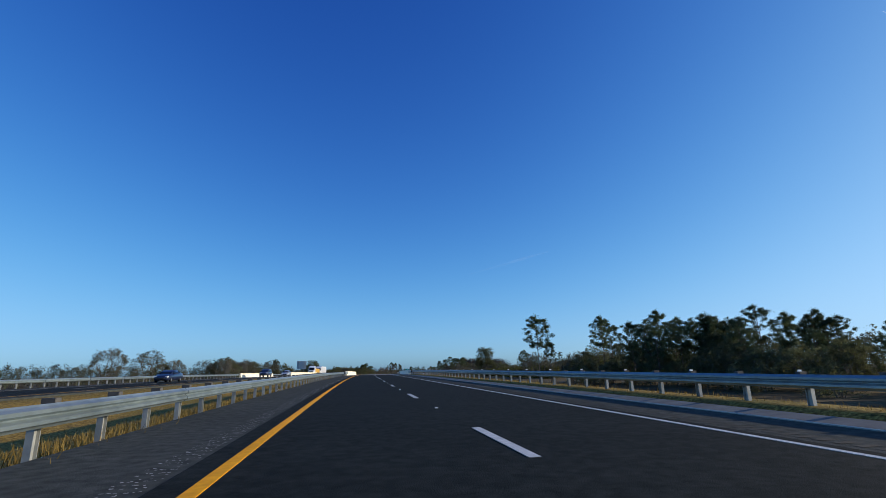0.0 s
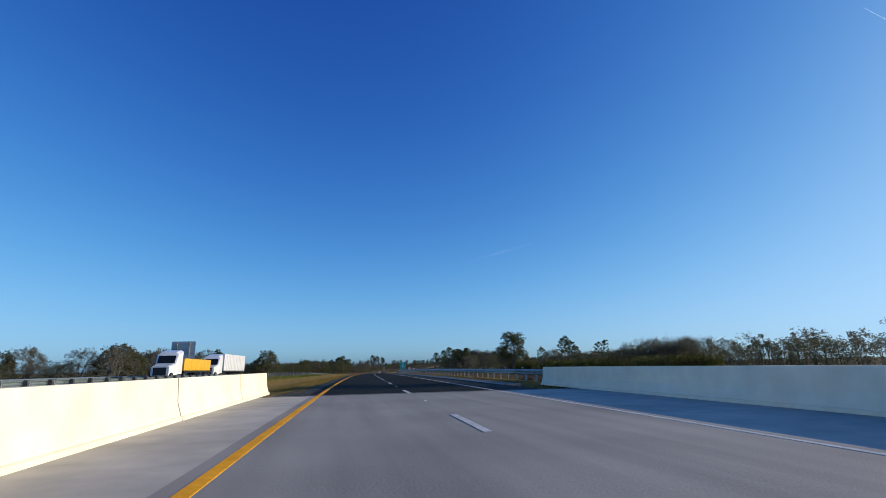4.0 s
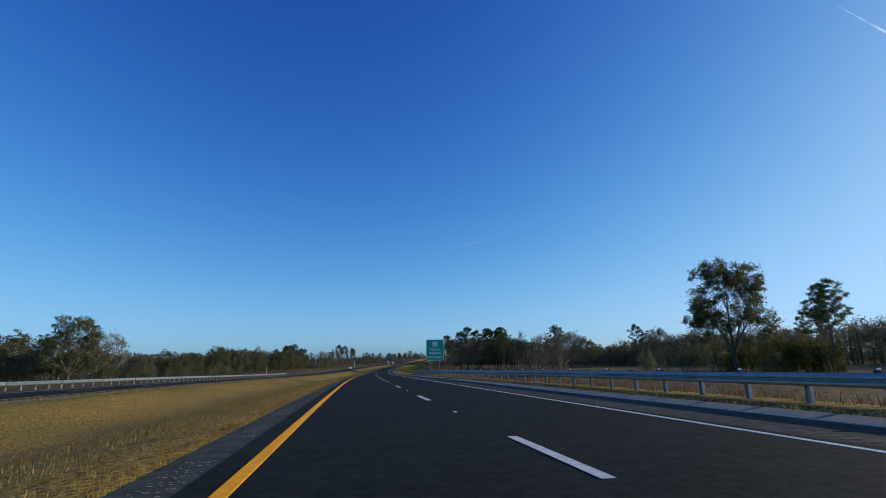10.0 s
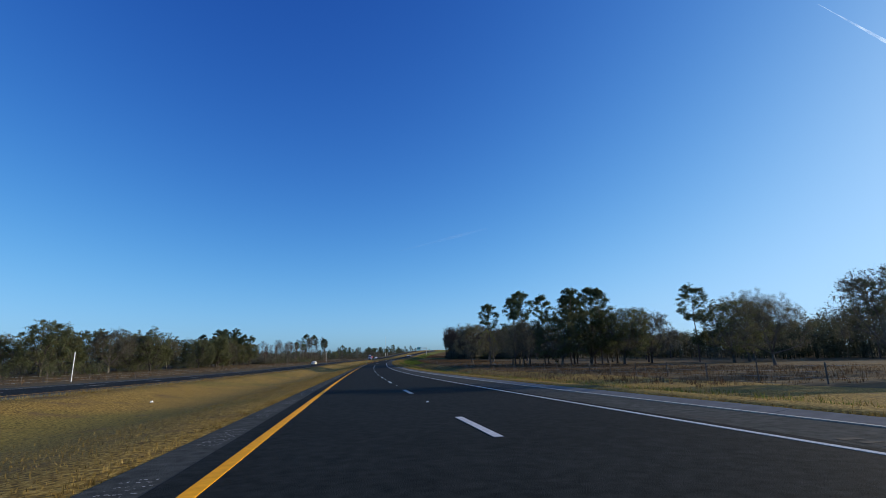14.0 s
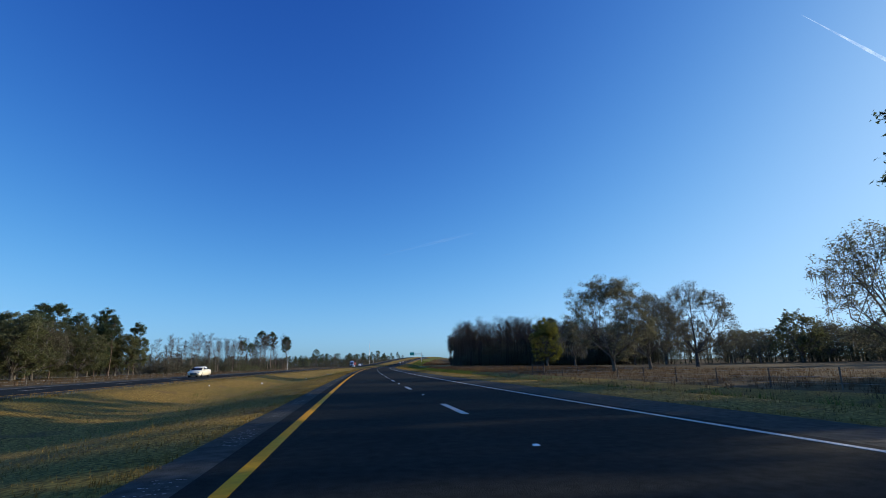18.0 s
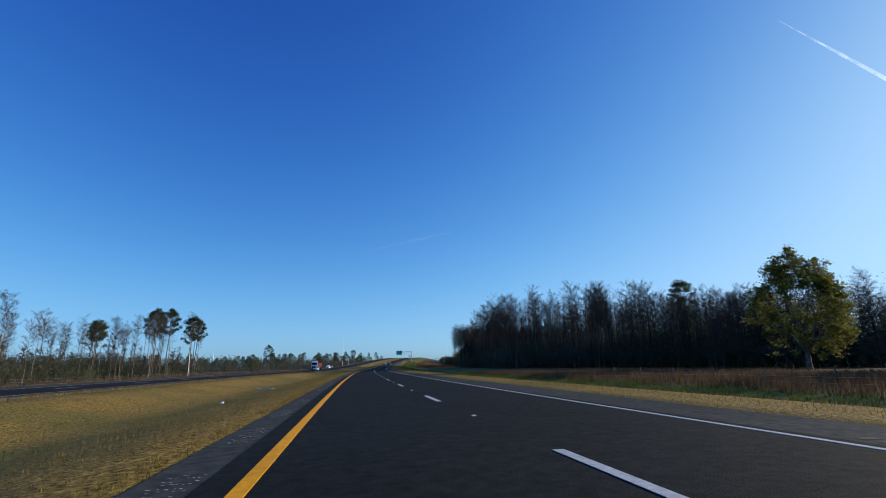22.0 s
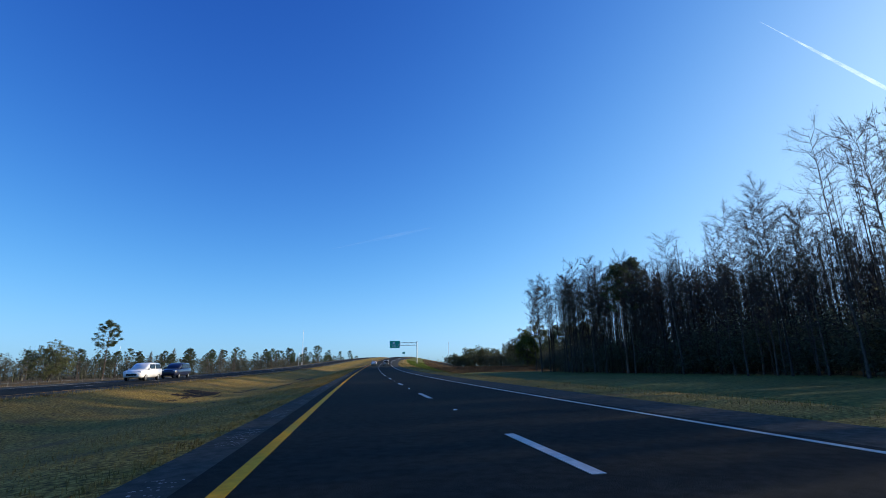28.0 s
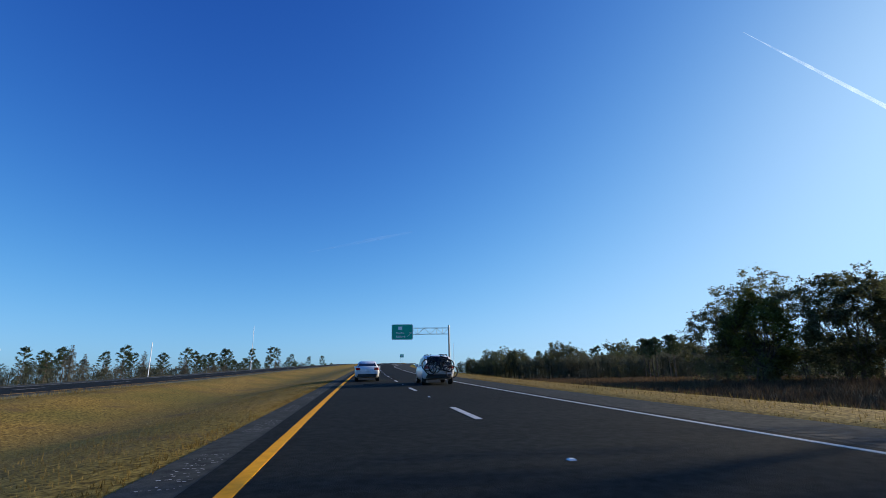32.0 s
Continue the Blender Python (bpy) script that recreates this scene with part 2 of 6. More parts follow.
# ---------------------------------------------------------------- mesh tools
class Geo:
    """Collects points and faces for one mesh."""

    def __init__(self):
        self.v, self.f, self.k = [], [], []

    def add(self, verts, faces, mat=0):
        o = len(self.v)
        self.v.extend(tuple(p) for p in verts)
        for f in faces:
            self.f.append(tuple(i + o for i in f))
            self.k.append(mat)
        return self

    def box(self, cx, cy, cz, sx, sy, sz, mat=0, taper=1.0, bevel=0.0):
        """A block with its middle at (cx, cy, cz); the top is scaled by taper; bevel chamfers the upright edges."""
        hx, hy, hz = sx / 2, sy / 2, sz / 2
        b = min(bevel, hx * 0.9, hy * 0.9)
        if b:
            ring = [(hx - b, -hy), (hx, -hy + b), (hx, hy - b), (hx - b, hy), (-hx + b, hy), (-hx, hy - b), (-hx, -hy + b), (-hx + b, -hy)]
        else:
            ring = [(hx, -hy), (hx, hy), (-hx, hy), (-hx, -hy)]
        n = len(ring)
        vs = [(cx + x, cy + y, cz - hz) for x, y in ring] + [(cx + x * taper, cy + y * taper, cz + hz) for x, y in ring]
        fs = [tuple(reversed(range(n))), tuple(range(n, 2 * n))] + [(i, (i + 1) % n, n + (i + 1) % n, n + i) for i in range(n)]
        return self.add(vs, fs, mat)

    def tube(self, pts, radii, sides=6, mat=0, caps=True):
        """A tapered tube along points."""
        pts = [Vector(p) for p in pts]
        vs, fs = [], []
        for i, p in enumerate(pts):
            d = (pts[min(i + 1, len(pts) - 1)] - pts[max(i - 1, 0)]).normalized()
            u = d.orthogonal().normalized()
            w = d.cross(u)
            for j in range(sides):
                a = 2 * math.pi * j / sides
                vs.append(p + (u * math.cos(a) + w * math.sin(a)) * radii[i])
        for i in range(len(pts) - 1):
            for j in range(sides):
                k = (j + 1) % sides
                fs.append((i * sides + j, i * sides + k, (i + 1) * sides + k, (i + 1) * sides + j))
        if caps:
            fs.append(tuple(reversed(range(sides))))
            fs.append(tuple(range((len(pts) - 1) * sides, len(pts) * sides)))
        return self.add(vs, fs, mat)

    def prism(self, profile, y0, y1, mat=0, closed=True, dx0=0.0, dx1=0.0):
        """A profile of (x, z) points swept along y."""
        n = len(profile)
        vs = [(x + dx0, y0, z) for x, z in profile] + [(x + dx1, y1, z) for x, z in profile]
        fs = [(i, (i + 1) % n, n + (i + 1) % n, n + i) for i in range(n if closed else n - 1)]
        if closed:
            fs += [tuple(reversed(range(n))), tuple(range(n, 2 * n))]
        return self.add(vs, fs, mat)

    def leaves(self, centre, radius, count, size, mat=0, flat=1.0, rng=random, thin=0.55):
        """Small leaf triangles in a ragged clump."""
        if count < 1:
            return self
        q = np.random.RandomState(rng.getrandbits(31))
        p = np.array(centre) + q.normal(0, 0.45 * radius, (count, 3)) * (1, 1, flat)
        a, s = q.uniform(0, 6.283, count), size * q.uniform(0.6, 1.4, count)
        u = np.stack([np.cos(a), np.sin(a), q.uniform(-0.7, 0.7, count)], 1) * s[:, None]
        b = a + q.uniform(1.0, 2.1, count)
        w = np.stack([np.cos(b) * thin, np.sin(b) * thin, q.uniform(-0.6, 0.6, count)], 1) * s[:, None]
        o = len(self.v)
        self.v += [tuple(x) for x in np.stack([p - u * 0.7 - w, p - u * 0.5 + w, p + u * 0.9], 1).reshape(-1, 3).tolist()]
        self.f += [(i, i + 1, i + 2) for i in range(o, o + 3 * count, 3)]
        self.k += [mat] * count
        return self

    def mesh(self, name, *mats, smooth=False):
        me = bpy.data.meshes.new(name)
        me.from_pydata(self.v, [], self.f)
        for m in mats:
            me.materials.append(m)
        if len(mats) > 1:
            me.polygons.foreach_set("material_index", self.k)
        if smooth:
            me.polygons.foreach_set("use_smooth", [True] * len(self.f))
        me.update()
        return me


def part(name, mesh, parent=None, label="", m=None):
    ob = new(name, mesh)
    if parent:
        ob.parent = parent
    if m is not None:
        ob.matrix_basis = m
    return tagged(ob, label)


def thing(name, label, category, m=None, group="", kind=""):
    ob = new(name)
    ob.empty_display_size = 0.3
    if m is not None:
        ob.matrix_basis = m
    return tagged(ob, label, category, group, kind)


# ---------------------------------------------------------------- ground, one sheet to the horizon
BRIDGE_A, BRIDGE_B = 108.0, 147.0


def smooth_step(a, b, x):
    t = min(1.0, max(0.0, (x - a) / (b - a)))
    return t * t * (3 - 2 * t)


def field_z(s, lat):
    """The natural land on either side."""
    z = Z_FLAT - 0.7 + 2.6 * (1 - smooth_step(380, 620, s))
    if lat > 0:
        z += 1.2 * smooth_step(1045, 1110, s) * smooth_step(15, 26, lat)
    z += 0.5 * (noise.noise((s * 0.008, lat * 0.008, 3.1))) * smooth_step(30, 90, abs(lat + 5))
    return z


def ground_z(s, lat):
    zr = road_z(s)
    zf = field_z(s, lat)
    if -4.6 <= lat <= (7.1 if s < 588 else 5.95):
        z = zr - 0.3
    elif -18.9 < lat < -4.6:  # grassed median with a shallow ditch
        u = (lat + 4.6) / -14.3
        z = zr - 0.015 - 0.75 * math.sin(math.pi * min(1, max(0, u))) ** 2
    elif -30.7 <= lat <= -18.9:
        z = zr - 0.3
    elif lat > 5.9:
        bank = zr - 0.015 + 0.075 * smooth_step(7.1, 7.7, lat) * (1 - smooth_step(430, 470, s)) - max(0.0, lat - 9.0) * 0.2
        ditch = zf - 0.75 * math.exp(-((lat - 16.5) / 3.5) ** 2) * smooth_step(470, 560, s)
        z = max(bank, ditch) if lat < 60 else zf
    else:
        bank = zr - 0.06 + min(0.0, lat + 32.5) * 0.2
        z = max(bank, zf) if lat > -85 else zf
    if 3 < lat or lat < -6:
        rough = smooth_step(9.5, 14, abs(lat)) * (1 if lat > 0 or lat < -33 or -17 < lat < -7 else 0)
        z += rough * (0.12 if lat > 0 or lat < -33 else 0.05) * noise.noise((s * 0.15, lat * 0.2, 0.5))
    gap = smooth_step(BRIDGE_A + 2, BRIDGE_A + 12, s) * (1 - smooth_step(BRIDGE_B - 12, BRIDGE_B - 2, s))
    if gap and -40 < lat < 40:
        z = z * (1 - gap) + (zf - 1.0) * gap
    return z


def gz(s, lat):
    """Ground height over the road's own height at s."""
    return ground_z(s, lat) - road_z(s)


LATS = [-3400, -2200, -1400, -900, -600, -420, -300, -220, -160, -120, -95, -80, -66, -55, -46, -40, -36, -33.5, -32, -30.6, -29,
        -20.5, -18.95, -18, -16.5, -15, -13.5, -12, -10.5, -9, -7.5, -6, -4.75, -3.5, 5.0, 6.0, 7.05, 7.7, 8.4, 9, 10, 11, 12, 13.2, 14.4,
        15.6, 16.8, 18, 19.5, 21, 23, 26, 30, 36, 44, 54, 66, 80, 100, 130, 170, 230, 320, 450, 650, 950, 1500, 2300]
STATIONS = [-1400, -900, -600, -400, -300, -220, -160] + list(range(-120, 1420, 5)) + [1440, 1470, 1500, 1540, 1600, 1700, 1800, 1900, 2050, 2200, 2500, 2900, 3400, 4000]


def build_ground():
    g = Geo()
    nl = len(LATS)
    for s in STATIONS:
        a = s / R
        for lat in LATS:
            g.v.append((R - (R - lat) * math.cos(a), (R - lat) * math.sin(a), ground_z(s, lat)))
    for i in range(len(STATIONS) - 1):
        for j in range(nl - 1):
            g.f.append((i * nl + j, i * nl + j + 1, (i + 1) * nl + j + 1, (i + 1) * nl + j))
            far = LATS[j] >= 23 or LATS[j] <= -46
            green = 10.9 < LATS[j] < 22 and STATIONS[i] > 640 or 20 < LATS[j] < 50 and 855 < STATIONS[i] < 1058
            g.k.append(2 if green else 1 if far else 0)
    ob = new("ground", g.mesh("ground", GROUND, FIELD, DITCH, smooth=True))
    return tagged(ob, "dry golden winter grass verge and brown fields", "ground", kind="structure")


ground = build_ground()


# ---------------------------------------------------------------- carriageways
def strip(g, s0, s1, lat0, lat1, z=0.0, thick=0.25, step=5.0, mat=0, lat0b=None, lat1b=None):
    """A slab that follows the road between two stations and two offsets (which may change along it)."""
    n = max(1, int(math.ceil((s1 - s0) / step)))
    o = len(g.v)
    for i in range(n + 1):
        u = i / n
        s = s0 + (s1 - s0) * u
        a = lat0 if lat0b is None else lat0 + (lat0b - lat0) * u
        b = lat1 if lat1b is None else lat1 + (lat1b - lat1) * u
        for lat, dz in ((a, z), (b, z), (b, z - thick), (a, z - thick)):
            g.v.append(tuple(at(s, lat, dz)))
    for i in range(n):
        p, q = o + i * 4, o + i * 4 + 4
        for j in range(4):
            k = (j + 1) % 4
            g.f.append((p + j, p + k, q + k, q + j))
            g.k.append(mat)
    g.f += [(o + 3, o + 2, o + 1, o), (o + n * 4, o + n * 4 + 1, o + n * 4 + 2, o + n * 4 + 3)]
    g.k += [mat, mat]


ROAD_A, ROAD_B = -110.0, 1900.0
road = tagged(new("road"), "dark asphalt two-lane highway carriageway with paved shoulders", "road", kind="structure")
for name, lat0, lat1, mat, lab in (("lane_surface", -4.1, 4.05, ASPHALT, "dark smooth asphalt of the two lanes"),):
    g = Geo()
    strip(g, ROAD_A, BRIDGE_A, lat0, lat1)
    strip(g, BRIDGE_B, ROAD_B, lat0, lat1)
    part(name, g.mesh(name, mat), road, lab)
g = Geo()
strip(g, ROAD_A, BRIDGE_A - 5, -6.4, -4.1, -0.005)
strip(g, BRIDGE_A - 5, BRIDGE_A, -6.1, -4.1, -0.005)
strip(g, BRIDGE_B, 160, -5.6, -4.1, -0.005, lat0b=-4.75)
strip(g, 160, ROAD_B, -4.75, -4.1, -0.005)
part("inner_shoulder", g.mesh("inner_shoulder", SHOULDER), road, "weathered grey asphalt shoulder")
g = Geo()
strip(g, ROAD_A, BRIDGE_A, 4.05, 5.9, -0.005)
strip(g, BRIDGE_B, 1080, 4.05, 5.9, -0.005)
strip(g, 1080, 1170, 4.05, 5.9, -0.005, lat1b=8.0)
strip(g, 1170, 1300, 4.05, 8.0, -0.005, lat1b=16.0)
strip(g, 1300, ROAD_B, 4.05, 6.0, -0.005)
part("outer_shoulder", g.mesh("outer_shoulder", SHOULDER), road, "weathered grey asphalt shoulder")

opposite_road = tagged(new("opposite_road"), "far carriageway of the highway beyond the grass median", "road", kind="structure")
g = Geo()
strip(g, ROAD_A, BRIDGE_A - 2, -27.9, -19.8)
strip(g, BRIDGE_B - 2, ROAD_B, -27.9, -19.8)
part("lane_surface", g.mesh("lane_surface", ASPHALT), opposite_road)
g = Geo()
for a, b in ((ROAD_A, BRIDGE_A - 2), (BRIDGE_B - 2, ROAD_B)):
    strip(g, a, b, -19.8, -18.8, -0.005)
    strip(g, a, b, -30.6, -27.9, -0.005)
part("shoulder", g.mesh("shoulder", SHOULDER), opposite_road)

# painted edge lines, 4 mm proud
LIFT = 0.006
for owner, lat, mat, lab in ((road, -3.66, YELLOW_PAINT, "solid yellow edge line"), (road, 3.74, WHITE_PAINT, "solid white edge line"),
                             (opposite_road, -20.2, WORN_YELLOW, "worn yellow edge line"), (opposite_road, -27.55, WORN_WHITE, "worn white edge line")):
    g = Geo()
    if lat == 3.74:
        strip(g, ROAD_A, 1165, lat - 0.062, lat + 0.062, LIFT, 0.006)
        strip(g, 1165, 1300, lat - 0.062, lat + 0.062, LIFT, 0.006, lat0b=10.6, lat1b=10.75)
        strip(g, 1275, ROAD_B, lat - 0.062, lat + 0.062, LIFT, 0.006)
    else:
        w = 0.085
        strip(g, ROAD_A, ROAD_B, lat - w, lat + w, LIFT, 0.006)
    part("edge_line", g.mesh("edge_line", mat), owner, lab)

# white dashes, 10 ft long on a 40 ft pitch, and a marker in each gap
PITCH, DASH = 12.192, 3.048
g = Geo()
g.box(0, DASH / 2, 0.003, 0.16, DASH, 0.007)
dash_mesh = g.mesh("lane_dash", WHITE_PAINT)
worn_dash_mesh = g.mesh("lane_dash", WORN_WHITE)
g = Geo()
g.box(0, 0, 0.009, 0.1, 0.1, 0.018, 0, taper=0.6)
marker_mesh = g.mesh("road_marker", SIGN_WHITE)
k = -8
while k * PITCH < 1500:
    s = k * PITCH
    part("lane_dash", dash_mesh, road, m=frame_at(s, 0, 0.003))
    if s < 1160:
        part("road_marker", marker_mesh, road, m=frame_at(s + DASH / 2 + PITCH / 2, 0, 0.0))
    part("lane_dash", worn_dash_mesh, opposite_road, m=frame_at(s, -23.9, 0.003))
    k += 1

# rumble strips: short milled bars, too many to count
rng = random.Random(5)
gl, gr = Geo(), Geo()
s = -40.0
i = 0
while s < 1120:
    on_bridge = BRIDGE_A - 1 < s < BRIDGE_B + 1
    if not on_bridge:
        if (i % 14) < 7 or s < 120:
            for lat, g, z in ((-4.36, gl, 0.0), (4.42, gr, 0.0)):
                if g is gl:
                    for k in range(9):
                        x = lat - 0.19 + 0.38 * (k + rng.random()) / 9
                        ds, w, d = rng.choice((-0.06, 0.06)) + rng.gauss(0, 0.015), rng.uniform(0.007, 0.022), rng.uniform(0.007, 0.015)
                        o = len(g.v)
                        g.v += [tuple(at(s + ds + p * d, x + q * w, 0.002)) for p, q in ((-1, -1), (-1, 1), (1, 1), (1, -1))]
                        g.f.append((o, o + 1, o + 2, o + 3))
                        g.k.append(0)
                    continue
                # right-hand grooves are flat bars; the shade inside them is their near-black colour
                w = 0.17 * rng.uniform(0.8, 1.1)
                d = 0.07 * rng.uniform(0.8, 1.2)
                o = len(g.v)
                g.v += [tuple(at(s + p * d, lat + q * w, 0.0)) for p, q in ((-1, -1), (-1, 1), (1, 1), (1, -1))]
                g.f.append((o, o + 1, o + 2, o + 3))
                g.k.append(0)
    s += 0.3
    i += 1
part("rumble_strip", gl.mesh("rumble_strip", RUMBLE), road, "pale chipped edges of the milled rumble strip")
part("rumble_strip", gr.mesh("rumble_strip", GROOVE_SHADE), road, "milled rumble strip grooves as flat bars with their shade painted on")

# exit gore: pale chevron between the edge lines
g = Geo()
for j in range(6):
    s = 1235 + j * 6.0
    half = 0.9 + j * 0.35
    mid = 3.74 + (s - 1165) / 135 * 6.9 / 2 - 0.3
    strip(g, s, s + 3, mid - half, mid - half + 0.4, LIFT, 0.006, lat0b=mid - 0.2, lat1b=mid + 0.2)
    strip(g, s, s + 3, mid + half - 0.4, mid + half, LIFT, 0.006, lat0b=mid - 0.2, lat1b=mid + 0.2)
part("gore_marking", g.mesh("gore_marking", WHITE_PAINT), road, "white chevrons in the exit gore")

# concrete gutter beside the outer shoulder, in cast lengths
g = Geo()
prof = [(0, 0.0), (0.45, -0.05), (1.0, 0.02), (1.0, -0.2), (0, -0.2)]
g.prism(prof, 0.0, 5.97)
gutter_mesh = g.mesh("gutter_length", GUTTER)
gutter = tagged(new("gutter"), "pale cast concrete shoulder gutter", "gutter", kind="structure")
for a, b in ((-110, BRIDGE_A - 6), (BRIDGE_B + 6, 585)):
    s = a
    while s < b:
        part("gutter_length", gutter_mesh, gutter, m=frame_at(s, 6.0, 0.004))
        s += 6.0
g = Geo()
for a, b in ((-110, BRIDGE_A - 6), (BRIDGE_B + 6, 585)):
    strip(g, a, b, 5.9, 6.0, 0.012, 0.1)
part("gutter_edge", g.mesh("gutter_edge", DECK), gutter, "pale front edge of the concrete gutter")
# drain grates
g = Geo()
g.box(0, 0, -0.03, 1.0, 1.0, 0.1)
for j in range(9):
    g.box(-0.44 + j * 0.11, 0, 0.03, 0.045, 0.95, 0.03)
grate_mesh = g.mesh("drain_grate", BLACK)
for s in (78.0, 274.0, 374.0, 572.0, 577.0):
    ob = part("drain_grate", grate_mesh, m=frame_at(s, 6.45, 0.0))
    tagged(ob, "dark iron drain grate set in the concrete gutter", "drain", "drain grates")


# ---------------------------------------------------------------- twin bridges
def bridge(name, lat0, lat1, lane0, lane1, a, b, label):
    br = thing(name, label, "bridge", kind="structure")
    g = Geo()
    strip(g, a, b, lat0, lane0 - 0.3, -0.002, 0.35, 3.0)
    strip(g, a, b, lane1 + 0.3, lat1, -0.002, 0.35, 3.0)
    part("deck_shoulder", g.mesh("deck_shoulder", DECK), br, "pale bare concrete deck shoulder")
    g = Geo()
    strip(g, a, b, lane0 - 0.3, lane1 + 0.3, 0.0, 0.35, 3.0)
    part("deck", g.mesh("deck", DECK_LANE), br, "grey worn grooved concrete bridge deck")
    for s in (a + 0.35, b - 0.35):
        g = Geo()
        strip(g, s - 0.12, s + 0.12, lat0, lat1, 0.006, 0.05)
        part("expansion_joint", g.mesh("expansion_joint", BLOCK), br)
    for lat in np.linspace(lat0 + 1.0, lat1 - 1.0, 5):
        g = Geo()
        strip(g, a, b, lat - 0.3, lat + 0.3, -0.36, 1.1, 6.0)
        part("girder", g.mesh("girder", GUTTER), br)
    for s in (a + 13, b - 13):
        for lat in (lat0 + 2, (lat0 + lat1) / 2, lat1 - 2):
            h = 7.0
            g = Geo()
            g.tube([(0, 0, -h), (0, 0, -1.45)], [0.45, 0.45], 12)
            part("pier", g.mesh("pier", GUTTER), br, m=frame_at(s, lat, 0, level=True))
    return br


bridge_near = bridge("bridge", -6.4, 7.85, -3.66, 3.66, BRIDGE_A, BRIDGE_B, "concrete highway bridge deck carrying two lanes")
bridge_far = bridge("bridge", -31.2, -17.9, -27.5, -20.2, BRIDGE_A - 2, BRIDGE_B - 2, "concrete highway bridge of the far carriageway")


def barrier(lat, a, b, side, label):
    """Sloped-face concrete barrier in cast lengths; side +1 has its traffic face towards +x."""
    bar = thing("bridge_barrier", label, "barrier", group="bridge barriers", kind="structure")
    prof = [(0.0, 0.0), (0.0, 0.08), (-0.05, 0.1), (-0.14, 0.4), (-0.18, 0.92), (-0.4, 0.92), (-0.42, 0.0)]
    prof = [(x * side, z) for x, z in prof]
    if side > 0:
        prof = prof[::-1]
    s = a
    while s < b - 0.5:
        n = min(6.0, b - s)
        g = Geo()
        g.prism(prof, 0.01, n - 0.015)
        part("barrier_length", g.mesh("barrier_length", CONCRETE), bar, m=frame_at(s, lat, 0.0))
        s += n
    return bar


barrier(-5.95, BRIDGE_A - 5.9, BRIDGE_B + 2, 1, "sunlit cream concrete bridge barrier with a sloped face")
barrier(7.4, BRIDGE_A - 7, BRIDGE_B + 4, -1, "shaded concrete bridge barrier with a sloped face")
barrier(-30.8, BRIDGE_A + 6, BRIDGE_B + 2, 1, "sunlit cream concrete barrier of the far bridge")
barrier(-18.3, BRIDGE_A - 4, BRIDGE_B + 2, -1, "pale concrete barrier of the far bridge")

# ---------------------------------------------------------------- trees
def bent_trunk(rng, h, r, lean=0.02, n=7):
    x = y = 0.0
    pts, rad = [], []
    for i in range(n):
        u = i / (n - 1)
        pts.append((x, y, h * u - 0.3 * (i == 0)))
        rad.append(r * (1 - 0.8 * u) * (1.35 if i == 0 else 1))
        x += rng.uniform(-1, 1) * lean * h
        y += rng.uniform(-1, 1) * lean * h
    return pts, rad


def along(pts, u):
    k = u * (len(pts) - 1)
    i = min(int(k), len(pts) - 2)
    return Vector(pts[i]).lerp(Vector(pts[i + 1]), k - i)


def sprig(g, b, e, w, mat=0):
    """One thin tapering twig from b along e."""
    s = e.orthogonal().normalized() * w
    g.add([b - s, b + s, b + e], [(0, 1, 2)], mat)


def tilted(rng, d, spread):
    """A direction near d."""
    return (d + Vector((rng.gauss(0, spread), rng.gauss(0, spread), rng.gauss(0, spread)))).normalized()


